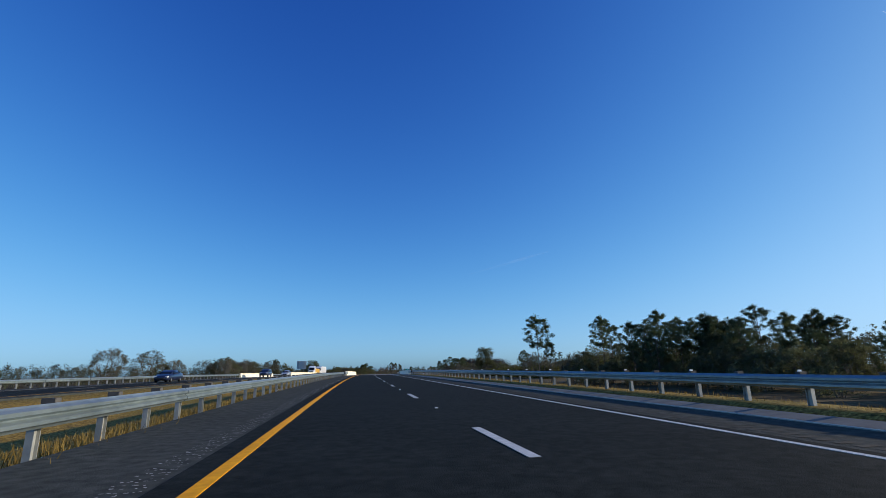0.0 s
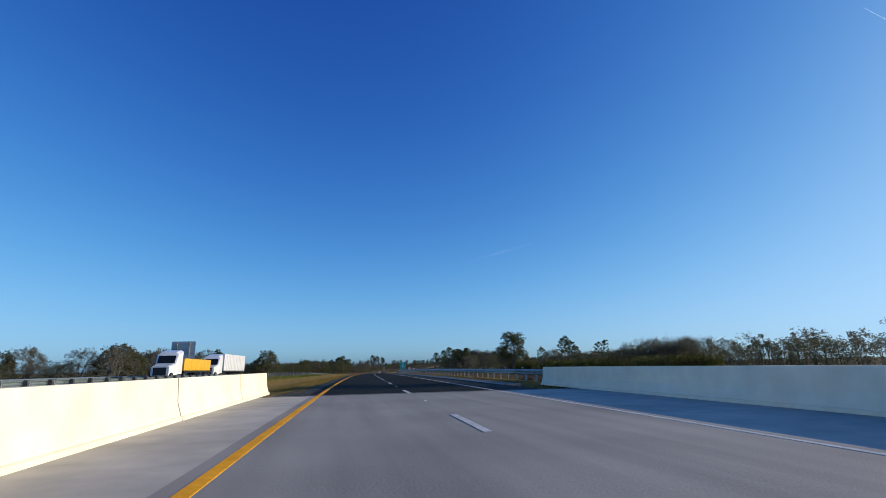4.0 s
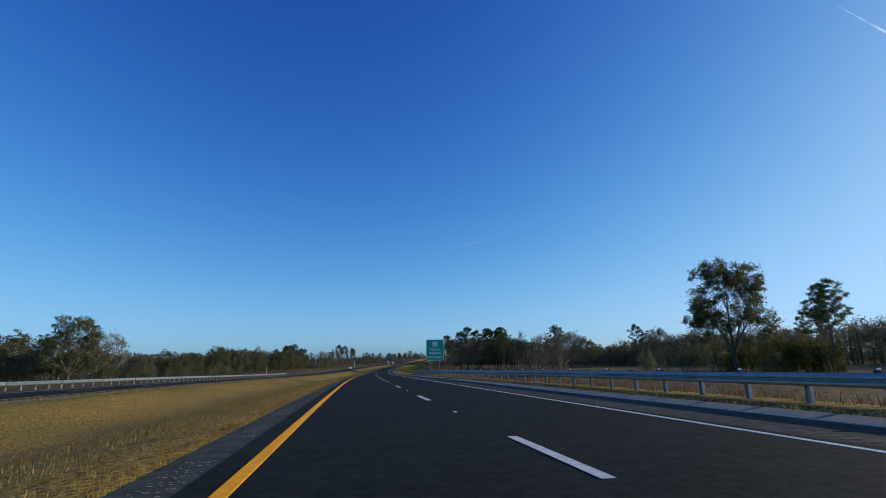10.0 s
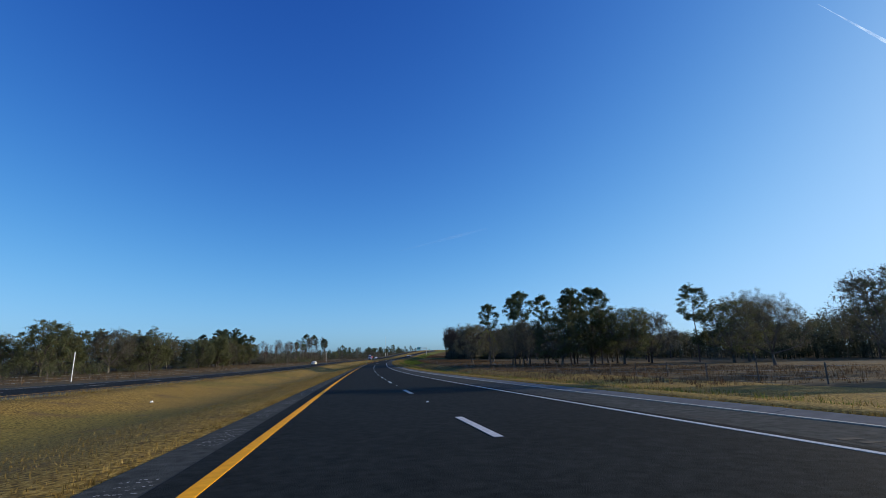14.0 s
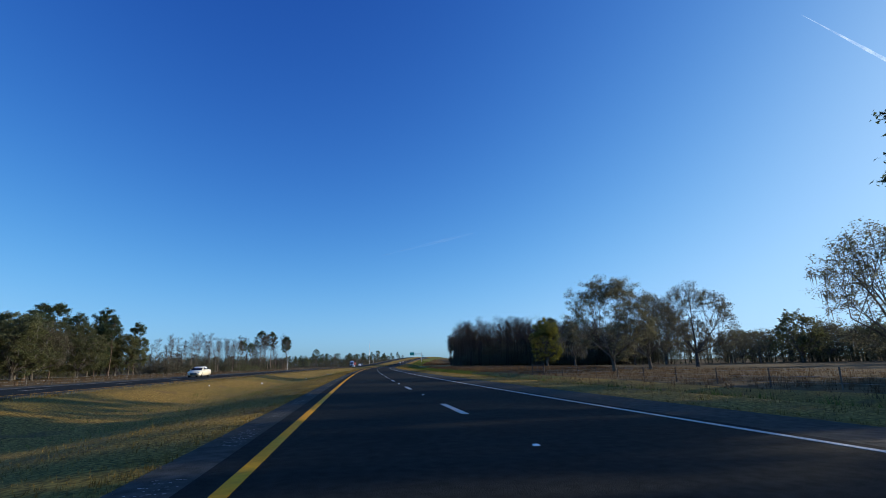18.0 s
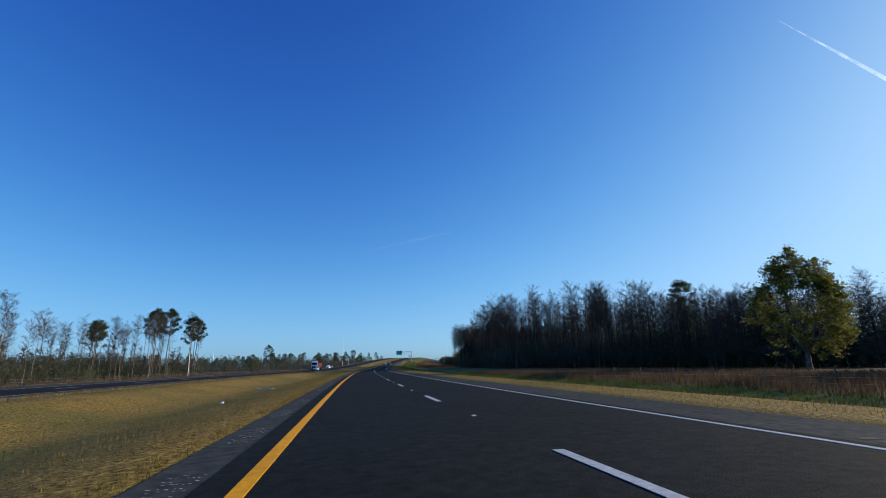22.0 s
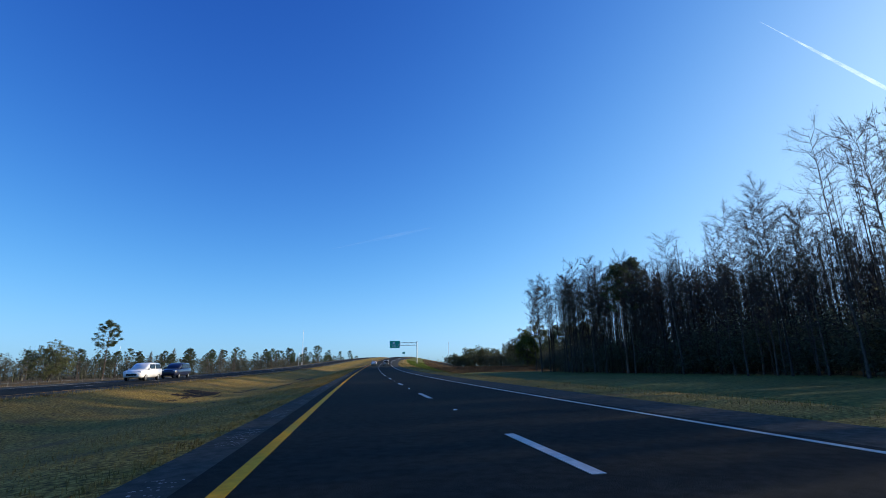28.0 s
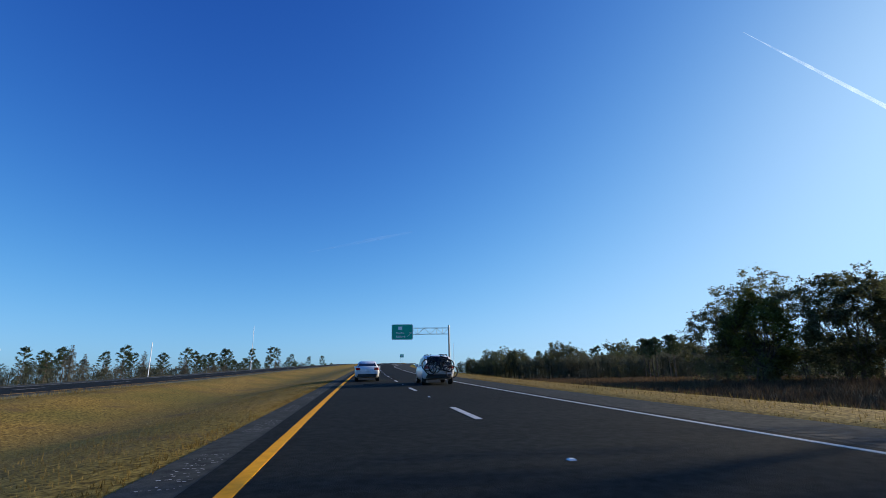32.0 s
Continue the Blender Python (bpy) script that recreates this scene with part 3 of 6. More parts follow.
def pine_meshes(seed, h, bare=0.5, spread=0.14, fine=1.0, limbs=26, open_low=0.35, flat=0.6):
    """A tall pine: clean trunk, crooked limbs that sweep up to a rounded dome, feathery puffs of needles with sky between them."""
    rng = random.Random(seed)
    pts, rad = bent_trunk(rng, h, 0.0065 * h + 0.05, 0.01)
    wood, crown = Geo(), Geo()
    wood.tube(pts, rad, 7)
    size = 0.0102 * h / math.sqrt(fine)
    zc, rise, reach = h * (bare + 0.4 * (1 - bare)), h * 0.57 * (1 - bare), h * spread
    for i in range(limbs):
        a = i * 2.4 + rng.uniform(-0.5, 0.5)
        e = radians(-36 + 120 * ((i + rng.random()) / limbs) ** 0.85)
        k = rng.uniform(0.78, 1.05) * (1 + 0.22 * noise.noise((math.cos(a) * 1.3 + seed, math.sin(a) * 1.3, e * 1.5)))
        if e < -0.1 and rng.random() < open_low:
            k *= 0.5
        out = max(0.02, math.cos(e)) ** 0.85 * reach * k
        tip = Vector((math.cos(a) * out, math.sin(a) * out, zc + math.sin(e) * rise * k))
        u = min(0.97, max(bare * 0.92, (tip.z - out * rng.uniform(0.25, 0.7)) / h))
        p = along(pts, u)
        tip += Vector((p.x, p.y, 0))
        d = (tip - p).normalized()
        ln = (tip - p).length
        mid = p.lerp(tip, 0.5) + Vector((rng.gauss(0, .05), rng.gauss(0, .05), -0.1)) * ln
        wood.tube([p, mid, tip], [0.02 + 0.0026 * h * (1 - 0.5 * u), 0.018 + 0.0013 * h, 0.012], 4, caps=False)
        for j in range(8):
            w = 1.0 if j < 3 else rng.uniform(0.5, 1.0)
            b = p.lerp(mid, w * 2) if w < 0.5 else mid.lerp(tip, w * 2 - 1)
            f = tilted(rng, d + Vector((0, 0, 0.2)), 0.8) * h * rng.uniform(0.01, 0.034)
            if j:
                wood.tube([b, b + f], [0.02, 0.008], 3, caps=False)
            crown.leaves(b + f, h * 0.036 * rng.uniform(0.7, 1.2), int(30 * fine * rng.uniform(0.6, 1.2)), size, flat=flat, rng=rng, thin=0.4)
    crown.leaves(along(pts, 1.0), h * 0.045, int(46 * fine), size, flat=0.8, rng=rng, thin=0.4)
    for i in range(6):
        p = along(pts, rng.uniform(0.3, max(bare, 0.35)))
        a = rng.uniform(0, 6.283)
        f = Vector((math.cos(a), math.sin(a), 0.15)) * rng.uniform(0.5, 1.8)
        wood.tube([p, p + f], [0.04, 0.012], 3, caps=False)
    return wood.mesh("trunk", BARK_PINE), crown.mesh("crown", NEEDLES)


def strand(g, x, y, z, ln, w, rng, mat):
    """One hanging beard of moss: two crossed tapering blades."""
    t = rng.uniform(0, 3.14)
    for k in (0, 1.57):
        o = len(g.v)
        cx, cy = math.cos(t + k) * w, math.sin(t + k) * w
        g.v += [(x - cx, y - cy, z), (x + cx, y + cy, z), (x + rng.uniform(-.15, .15), y + rng.uniform(-.15, .15), z - ln)]
        g.f.append((o, o + 1, o + 2))
        g.k.append(mat)


def oak_meshes(seed, h, width=0.45, leafy=1.0, moss=0.0, low=0.2, leaf=OAK_LEAF, twigs=0, fine=1.0, lobes=0.3, bark=BARK_GREY):
    """A broad tree: short trunk, limbs that fork three times into a lobed dome of small leaf sprays; moss may hang below."""
    rng = random.Random(seed)
    wood, crown = Geo(), Geo()
    r0 = 0.015 * h + 0.07
    fork = Vector((rng.uniform(-.02, .02) * h, rng.uniform(-.02, .02) * h, h * low))
    wood.tube([(0, 0, -0.3), (fork.x * .5, fork.y * .5, h * low * 0.5), fork], [r0 * 1.4, r0, r0 * 0.92], 8, caps=False)
    W, cz, V = width * h, h * (low * 0.55 + 0.42), h * (0.56 - low * 0.5)

    def edge(d):
        """How far the crown reaches in a direction, uneven by lobes."""
        k = 1 + lobes * noise.noise((d.x * 1.9 + seed * 0.37, d.y * 1.9, d.z * 1.9)) * 2
        k = max(0.6, min(1.18, k))
        v = V if d.z > 0 else V * 0.8
        return Vector((d.x * W * k, d.y * W * k, cz + d.z * v * k))

    size = 0.0125 * h / math.sqrt(fine)
    limbs = 8
    for i in range(limbs):
        a = 6.283 * i / limbs + rng.uniform(-.3, .3)
        z = (-0.3, 0.55, 0.12, 0.85)[i % 4] + rng.uniform(-.15, .15)
        d = Vector((math.cos(a) * math.sqrt(max(0.05, 1 - z * z)), math.sin(a) * math.sqrt(max(0.05, 1 - z * z)), z)).normalized()
        tip = fork.lerp(edge(d), 0.66 if z > 0 else 0.75)
        knee = fork.lerp(tip, 0.5) + Vector((rng.gauss(0, .02), rng.gauss(0, .02), rng.uniform(-.02, .05))) * h
        wood.tube([fork, knee, tip], [r0 * 0.52, r0 * 0.34, r0 * 0.16], 5, caps=False)
        for j in range(7):
            d2 = tilted(rng, d, 0.55)
            b = knee.lerp(tip, rng.uniform(0.15, 1.0))
            t2 = b.lerp(edge(d2), 0.72)
            m2 = b.lerp(t2, 0.5) + Vector((0, 0, rng.uniform(-.015, .03) * h))
            wood.tube([b, m2, t2], [r0 * 0.15, r0 * 0.1, r0 * 0.05], 4, caps=False)
            for k in range(5):
                d3 = tilted(rng, d2, 0.3)
                b3 = m2.lerp(t2, rng.uniform(0.2, 1.0))
                t3 = b3.lerp(edge(d3), rng.uniform(0.55, 1.0))
                wood.tube([b3, t3], [r0 * 0.05, 0.012], 3, caps=False)
                for c, n in ((t3, 34), (b3.lerp(t3, 0.5), 20)):
                    crown.leaves(c, h * 0.047 * rng.uniform(0.7, 1.3), int(n * leafy * fine * rng.uniform(0.6, 1.3)), size, flat=0.75, rng=rng)
                for _ in range(twigs):
                    c = b3.lerp(t3, rng.uniform(0.1, 1.0))
                    sprig(wood, c, tilted(rng, d3, 0.6) * h * rng.uniform(0.03, 0.08), 0.018)
                if moss and rng.random() < moss and t3.z < h * 0.8:
                    for _ in range(3):
                        strand(crown, t3.x + rng.gauss(0, .3), t3.y + rng.gauss(0, .3), t3.z, rng.uniform(0.04, 0.12) * h, rng.uniform(0.03, 0.08), rng, 1)
    return wood.mesh("trunk", bark), crown.mesh("crown", leaf, MOSS)


def cypress_meshes(seed, h, dens=1.0, reach=1.0, haze=TWIG, low=0.0, bark=BARK_CYPRESS, stout=1.0):
    """A tall bare winter tree: slender straight trunk, rising forked branches and a haze of fine twigs that rounds off at the top."""
    rng = random.Random(seed)
    wood, twig = Geo(), Geo()
    pts, rad = bent_trunk(rng, h, (0.0036 * h + 0.04) * stout, 0.009)
    wood.tube(pts, [q * (1 - 0.45 * k / 6) for k, q in enumerate(rad)], 6)
    n = int(38 * dens)
    first = low or rng.uniform(0.4, 0.55)
    for i in range(n):
        w = (i + rng.random()) / n
        p = along(pts, min(first + (0.99 - first) * w, 0.99))
        a = i * 2.4 + rng.uniform(-.6, .6)
        ln = h * (0.04 + 0.095 * math.sin(math.pi * (0.15 + 0.7 * w))) * rng.uniform(0.5, 1.25) * reach
        d = Vector((math.cos(a), math.sin(a), rng.uniform(0.35, 1.25))).normalized()
        q = p + d * ln
        mid = p.lerp(q, .5) + Vector((rng.gauss(0, .04), rng.gauss(0, .04), -0.05)) * ln
        wood.tube([p, mid, q], [0.034, 0.022, 0.008], 3, caps=False)
        for _ in range(15):
            b = p.lerp(q, rng.uniform(0.15, 1.0))
            e = tilted(rng, d + Vector((0, 0, 0.3)), 0.65) * ln * rng.uniform(0.2, 0.5)
            sprig(twig, b, e, 0.02)
            for _ in range(3):
                sprig(twig, b + e * rng.uniform(0.3, 1.0), tilted(rng, e.normalized(), 0.7) * ln * rng.uniform(0.15, 0.36), 0.016)
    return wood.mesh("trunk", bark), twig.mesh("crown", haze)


def moss_tree_meshes(seed, h):
    """A bare tree with a thin top, wide low boughs and long beards of moss that reach nearly to the ground."""
    rng = random.Random(seed)
    wood, twig = Geo(), Geo()
    pts, rad = bent_trunk(rng, h, 0.008 * h + 0.05, 0.012)
    wood.tube(pts, rad, 7)
    for i in range(64):
        w = (i + rng.random()) / 64
        p = along(pts, min(0.14 + 0.85 * w, 0.99))
        a = i * 2.4 + rng.uniform(-.6, .6)
        ln = h * (0.17 * (1 - w) ** 0.6 + 0.03) * rng.uniform(0.25, 1.25)
        d = Vector((math.cos(a), math.sin(a), rng.uniform(0.1, 0.8)))
        q = p + d * ln
        mid = p.lerp(q, .5) + Vector((0, 0, 0.05 * ln))
        wood.tube([p, mid, q], [0.045, 0.028, 0.01], 3, caps=False)
        for _ in range(26):
            b = p.lerp(q, rng.uniform(0.2, 1.05))
            sprig(wood, b, Vector((rng.gauss(0, 1), rng.gauss(0, 1), rng.gauss(0.2, 0.8))).normalized() * h * rng.uniform(0.012, 0.04), 0.012)
        for _ in range(int(34 * (1 - w) + 2)):
            b = p.lerp(q, rng.uniform(0.2, 1.05))
            strand(twig, b.x + rng.gauss(0, .15), b.y + rng.gauss(0, .15), b.z, min(b.z * 0.8, rng.uniform(0.02, 0.12) * h), rng.uniform(0.02, 0.055), rng, 0)
    return wood.mesh("trunk", BARK_GREY), twig.mesh("crown", MOSS)


def shrub_meshes(seed, h, w, leaf=OAK_LEAF, n=1400):
    rng = random.Random(seed)
    stem, crown = Geo(), Geo()
    for _ in range(7):
        a, r = rng.uniform(0, 6.283), rng.uniform(0.1, 0.4) * w
        stem.tube([(math.cos(a) * r * .2, math.sin(a) * r * .2, -.2), (math.cos(a) * r, math.sin(a) * r, h * rng.uniform(.6, .9))], [0.04, 0.012], 3, caps=False)
    for _ in range(60):
        a, r = rng.uniform(0, 6.283), math.sqrt(rng.random()) * w * 0.5
        z = h * rng.uniform(0.03, 0.95) * (1 - 0.45 * (r / (w * .5)) ** 2)
        crown.leaves((math.cos(a) * r, math.sin(a) * r, z), h * 0.11, n // 60, h * 0.024, flat=1.1, rng=rng)
    return stem.mesh("stem", BARK_GREY), crown.mesh("foliage", leaf)


def cane_meshes(seed, h, w):
    """A thicket of upright canes with narrow drooping leaves, full from the foot to the top."""
    rng = random.Random(seed)
    stem, crown = Geo(), Geo()
    for _ in range(54):
        a, r = rng.uniform(0, 6.283), math.sqrt(rng.random()) * w * 0.5
        b = Vector((math.cos(a) * r, math.sin(a) * r, -0.1))
        t = b + Vector((math.cos(a) * 0.35 + rng.gauss(0, .2), math.sin(a) * 0.35 + rng.gauss(0, .2), h * rng.uniform(0.78, 1.0)))
        stem.tube([b, t], [0.022, 0.008], 3, caps=False)
        for _ in range(64):
            p = b.lerp(t, rng.random() ** 0.8)
            c = rng.uniform(0, 6.283)
            e = Vector((math.cos(c), math.sin(c), rng.uniform(-0.9, 1.2))) * rng.uniform(0.2, 0.45)
            sprig(crown, p, e, rng.uniform(0.03, 0.06))
    return stem.mesh("stem", CANE_LEAF), crown.mesh("foliage", CANE_LEAF)


def tree(kind, s, lat, h, turn=0.0, group="", pick=None):
    """Set a tree of a kind on the ground at (s, lat), scaled to the height h."""
    if abs(lat) > 95:
        kind = {"oak": "far_oak", "pine": "young_pine"}.get(kind, kind)
    variants, base_h, name, label, category, top = KINDS[kind]
    i = int(abs(s * 7.3 + lat * 3.1)) % len(variants) if pick is None else pick
    p = at(s, lat, 0)
    p.z = ground_z(s, lat)
    m = Matrix.Translation(p) @ Matrix.Rotation(turn or (s * 1.7 + lat) % 6.28, 4, "Z") @ Matrix.Scale(h / base_h, 4)
    ob = thing(name, label, category, group=group)
    ob.matrix_basis = m
    for nm, me in zip(top, variants[i]):
        ob_part = part(nm, me, ob)
        if nm == "stem" and kind == "cane":
            tagged(ob_part, kind="stuff")
    return ob


TC, SF = ("trunk", "crown"), ("stem", "foliage")
KINDS = {
    "pine": ([pine_meshes(11, 22, 0.55, 0.15, 1.3, 26), pine_meshes(12, 22, 0.6, 0.14, 1.3, 24), pine_meshes(13, 22, 0.48, 0.135, 1.3, 29), pine_meshes(14, 22, 0.56, 0.155, 1.3, 26)],
             22, "pine_tree", "tall pine with a bare trunk and dark green crown", "tree", TC),
    "broad_pine": ([pine_meshes(18, 20, 0.42, 0.21, 2.2, 32), pine_meshes(19, 20, 0.48, 0.22, 2.2, 30), pine_meshes(20, 20, 0.4, 0.2, 2.2, 34)],
                   20, "pine_tree", "lone tall pine with a wide layered crown", "tree", TC),
    "tall_oak": ([oak_meshes(37, 18, 0.33, 1.2, 0.0, 0.14, OAK_LEAF, 2, 1.7, 0.45)], 18, "oak_tree", "tall irregular evergreen oak above the cane hedge", "tree", TC),
    "wide_pine": ([pine_meshes(24, 20, 0.5, 0.29, 2.4, 34)], 20, "pine_tree", "pine with a wide flat layered crown by the fence", "tree", TC),
    "young_pine": ([pine_meshes(15, 14, 0.5, 0.14, 0.6, 18), pine_meshes(16, 14, 0.4, 0.13, 0.6, 20), pine_meshes(17, 14, 0.58, 0.15, 0.6, 16)], 14, "pine_tree",
                   "young dark green pine with a thin bare trunk", "tree", TC),
    "full_pine": ([pine_meshes(21, 15, 0.14, 0.22, 1.2, 44, 0.0, 0.8), pine_meshes(22, 15, 0.2, 0.23, 1.2, 42, 0.0, 0.8), pine_meshes(23, 15, 0.1, 0.2, 1.2, 46, 0.0, 0.8)], 15, "pine_tree",
                  "dense dark green pine in the roadside wood", "tree", TC),
    "oak": ([oak_meshes(31, 14, 0.46, 1.3, 0.15, 0.12), oak_meshes(32, 14, 0.5, 1.2, 0.2, 0.13), oak_meshes(33, 14, 0.42, 1.35, 0.12, 0.12)], 14, "oak_tree",
            "broad evergreen oak with hanging grey moss", "tree", TC),
    "far_oak": ([oak_meshes(34, 14, 0.46, 1.25, 0.0, 0.12, fine=0.4), oak_meshes(35, 14, 0.5, 1.2, 0.0, 0.12, fine=0.4), oak_meshes(36, 14, 0.4, 1.3, 0.0, 0.12, fine=0.4)], 14, "oak_tree",
                "broad evergreen oak in a far row of trees", "tree", TC),
    "thin_oak": ([oak_meshes(41, 15, 0.46, 0.34, 0.1, 0.15, THIN_LEAF, 13, 2.2, 0.12), oak_meshes(42, 15, 0.5, 0.26, 0.1, 0.16, THIN_LEAF, 15, 2.2, 0.12)], 15, "oak_tree",
                 "half-bare winter oak with thin foliage and fine twigs", "tree", TC),
    "yellow_oak": ([oak_meshes(51, 12, 0.33, 1.3, 0.0, 0.13, YELLOW_LEAF, 0, 1.2, 0.2)], 12, "oak_tree", "round oak with yellow-green foliage", "tree", TC),
    "mossy": ([oak_meshes(61, 12, 0.36, 0.08, 0.8, 0.24, THIN_LEAF, 12, 1.0, 0.2), oak_meshes(62, 12, 0.4, 0.08, 0.8, 0.24, THIN_LEAF, 12, 1.0, 0.2)], 12, "mossy_tree",
              "bare tree draped with pale grey hanging moss", "tree", TC),
    "cypress": ([cypress_meshes(70 + i, 24) for i in range(7)], 24, "cypress_tree", "tall leafless grey cypress", "tree", TC),
    "pole_cypress": ([cypress_meshes(170 + i, 20, 0.8, 0.8 + 0.1 * (i % 3), TWIG, 0.5 + 0.04 * i, BARK_TAN, 1.35) for i in range(5)], 20, "cypress_tree",
                     "leafless pole-like tree with a tan trunk and a small crown", "tree", TC),
    "round_cypress": ([cypress_meshes(79, 15, 1.5, 1.55, TWIG, 0.3)], 15, "cypress_tree", "bare grey tree with a round twiggy crown by the fence", "tree", TC),
    "full_oak": ([oak_meshes(43, 15, 0.46, 0.75, 0.1, 0.13, THIN_LEAF, 12, 2.2, 0.15)], 15, "oak_tree", "brownish winter oak with a full round crown", "tree", TC),
    "grey_bare": ([moss_tree_meshes(66, 16), moss_tree_meshes(67, 16)], 16, "bare_tree", "bare grey tree hung with pale moss", "tree", TC),
    "shrub": ([shrub_meshes(81, 5, 5), shrub_meshes(82, 5, 5.5), shrub_meshes(83, 5, 4.5)], 5, "shrub", "dense dark green shrub", "shrub", SF),
    "cane": ([cane_meshes(91, 5, 4.2), cane_meshes(92, 5, 4.6), cane_meshes(93, 5, 4.8)], 5, "cane_clump", "tall dense olive-green cane clump", "shrub", SF),
}
rng = random.Random(77)

# lone pines and the dark wood before the bridge
tree("broad_pine", 150, 53, 22.5)
tree("pine", 153, 58, 14)
tree("thin_oak", 160, 56, 11)
tree("broad_pine", 169, 88, 21)
tree("oak", 165, 78, 13)
tree("oak", 178, 98, 15)
for i in range(60):
    s = rng.uniform(20, 150)
    lat = rng.uniform(78, 118) - (s - 90) * 0.12
    h = rng.uniform(8.5, 12.5) + 7.5 * smooth_step(65, 120, s)
    tree(("broad_pine", "full_pine", "oak")[i % 3], s, min(lat, 94.9), h * (1.1, 1.0, 0.75)[i % 3], group="roadside wood")
for i in range(30):
    s = rng.uniform(60, 178) if i % 4 else rng.uniform(-60, 60)
    tree("shrub", s, rng.uniform(62, 80), rng.uniform(3.5, 7), group="wood edge shrubs")
for i in range(26):
    tree("oak", rng.uniform(30, 172), rng.uniform(70, 94), rng.uniform(6.5, 9.5), group="roadside wood")
# after the bridge: big oak, pines, cane hedge
tree("tall_oak", 422, 78.5, 25)
tree("thin_oak", 432, 92, 9)
tree("broad_pine", 432, 114, 22)
tree("broad_pine", 437, 119, 20)
tree("broad_pine", 452, 128, 17)
tree("pine", 470, 150, 20)
tree("pine", 478, 158, 22)
for i in range(62):
    s = 245 + i * 3.0 + rng.uniform(-0.8, 0.8)
    if i % 9 in (4, 8) or 381 < s < 404:
        continue
    tree("cane", s, 88 + rng.uniform(-3, 3) - max(0, (s - 380) * 0.1), rng.uniform(6.0, 7.6), group="cane hedge")
for i in range(2, 10):
    tree("shrub", 396 + i * 6, 70 + rng.uniform(-3, 6), rng.uniform(4, 8), group="shrubs under the oak")
# pasture trees
tree("grey_bare", 475, 57.8, 14.6)
tree("wide_pine", 480, 41, 12.2)
tree("round_cypress", 477.5, 46.2, 11.7)
tree("mossy", 479, 48, 9)
tree("thin_oak", 492, 58, 13)
tree("broad_pine", 567, 132, 21)
tree("thin_oak", 566, 142, 20)
tree("thin_oak", 516, 75, 15)
tree("thin_oak", 528, 66, 12)
tree("broad_pine", 590, 96, 23)
tree("thin_oak", 572, 98, 19)
tree("oak", 560, 84, 15)
tree("oak", 585, 110, 16)
for s, lat, h in ((610, 37, 19.5), (606, 44, 21.5), (617, 50, 24.5), (607, 54, 22), (600, 60, 21.5), (610, 66, 22)):
    tree("pine", s, lat, h, group="pines at the pasture edge")
for s, lat, h in ((613, 45, 13), (615, 58, 13), (607, 64, 15), (613, 72, 14), (622, 84, 14), (617, 80, 16), (608, 90, 15)):
    tree("thin_oak", s, lat, h, group="oaks under the pines")
for i, (s, lat, h) in enumerate(((587, 52, 16), (592, 63, 17), (584, 69, 16), (601, 47, 14), (596, 73, 17), (589, 80, 16))):
    tree("oak" if i in (0, 1, 2) else "thin_oak", s, lat, h, group="oaks under the pines")
for s, lat, h in ((590, 57, 22), (596, 66, 23), (585, 63, 21)):
    tree("pine", s, lat, h, group="pines at the pasture edge")
for i in range(4):
    tree("oak" if i % 3 else "mossy", rng.uniform(620, 680), rng.uniform(105, 160), rng.uniform(11, 16), group="pasture oaks")
# oaks past the pines
tree("thin_oak", 627, 51.5, 16)
tree("full_oak", 667, 41, 17.2)
tree("thin_oak", 674, 52, 15)
tree("thin_oak", 687, 71, 19)
tree("mossy", 700, 80, 12)
tree("yellow_oak", 785, 69, 20)
tree("mossy", 733, 61, 13.5)
tree("thin_oak", 756, 105, 22)
tree("thin_oak", 762, 96, 17)
for i in range(8):
    tree("thin_oak" if i % 4 else "oak", rng.uniform(690, 770), rng.uniform(112, 150), rng.uniform(11, 16), group="pasture oaks")
# the bare cypress swamp
tree("pine", 849, 92, 25.5)
tree("pine", 1036, 71.9, 31)
tree("pine", 940, 58, 25)
tree("pine", 1003, 50, 22.5)


def swamp_rise(s):
    """How tall the swamp's trees stand along the road: rising, with a dip before the far end."""
    return 0.71 + 0.37 * smooth_step(808, 885, s) - 0.22 * smooth_step(944, 966, s) + 0.11 * smooth_step(998, 1014, s) + 0.08 * smooth_step(1034, 1050, s)


for i in range(222):
    s = rng.uniform(795, 1056)
    lo = 47 if s > 905 else 47 + (905 - s) * 0.42
    lat = lo + (rng.random() ** 1.7) * (75 if s > 860 else 40)
    h = rng.uniform(22, 27.2) * swamp_rise(s)
    tree("cypress", s, lat, h, group="cypress swamp")
for i in range(60):
    s = rng.uniform(820, 1062)
    lo = 52 if s > 905 else 52 + (905 - s) * 0.42
    tree("shrub" if i % 3 else "oak", s, lo + rng.uniform(0, 40), rng.uniform(4, 9), group="swamp understorey")
for s, lat, h in ((1054, 56, 6.5), (1058, 62, 8), (1052, 64, 9), (1060, 70, 8.5), (1055, 74, 9), (1062, 80, 8), (1050, 58, 7), (1046, 53, 6)):
    tree("oak" if h > 7.5 else "shrub", s, lat, h, group="swamp understorey")
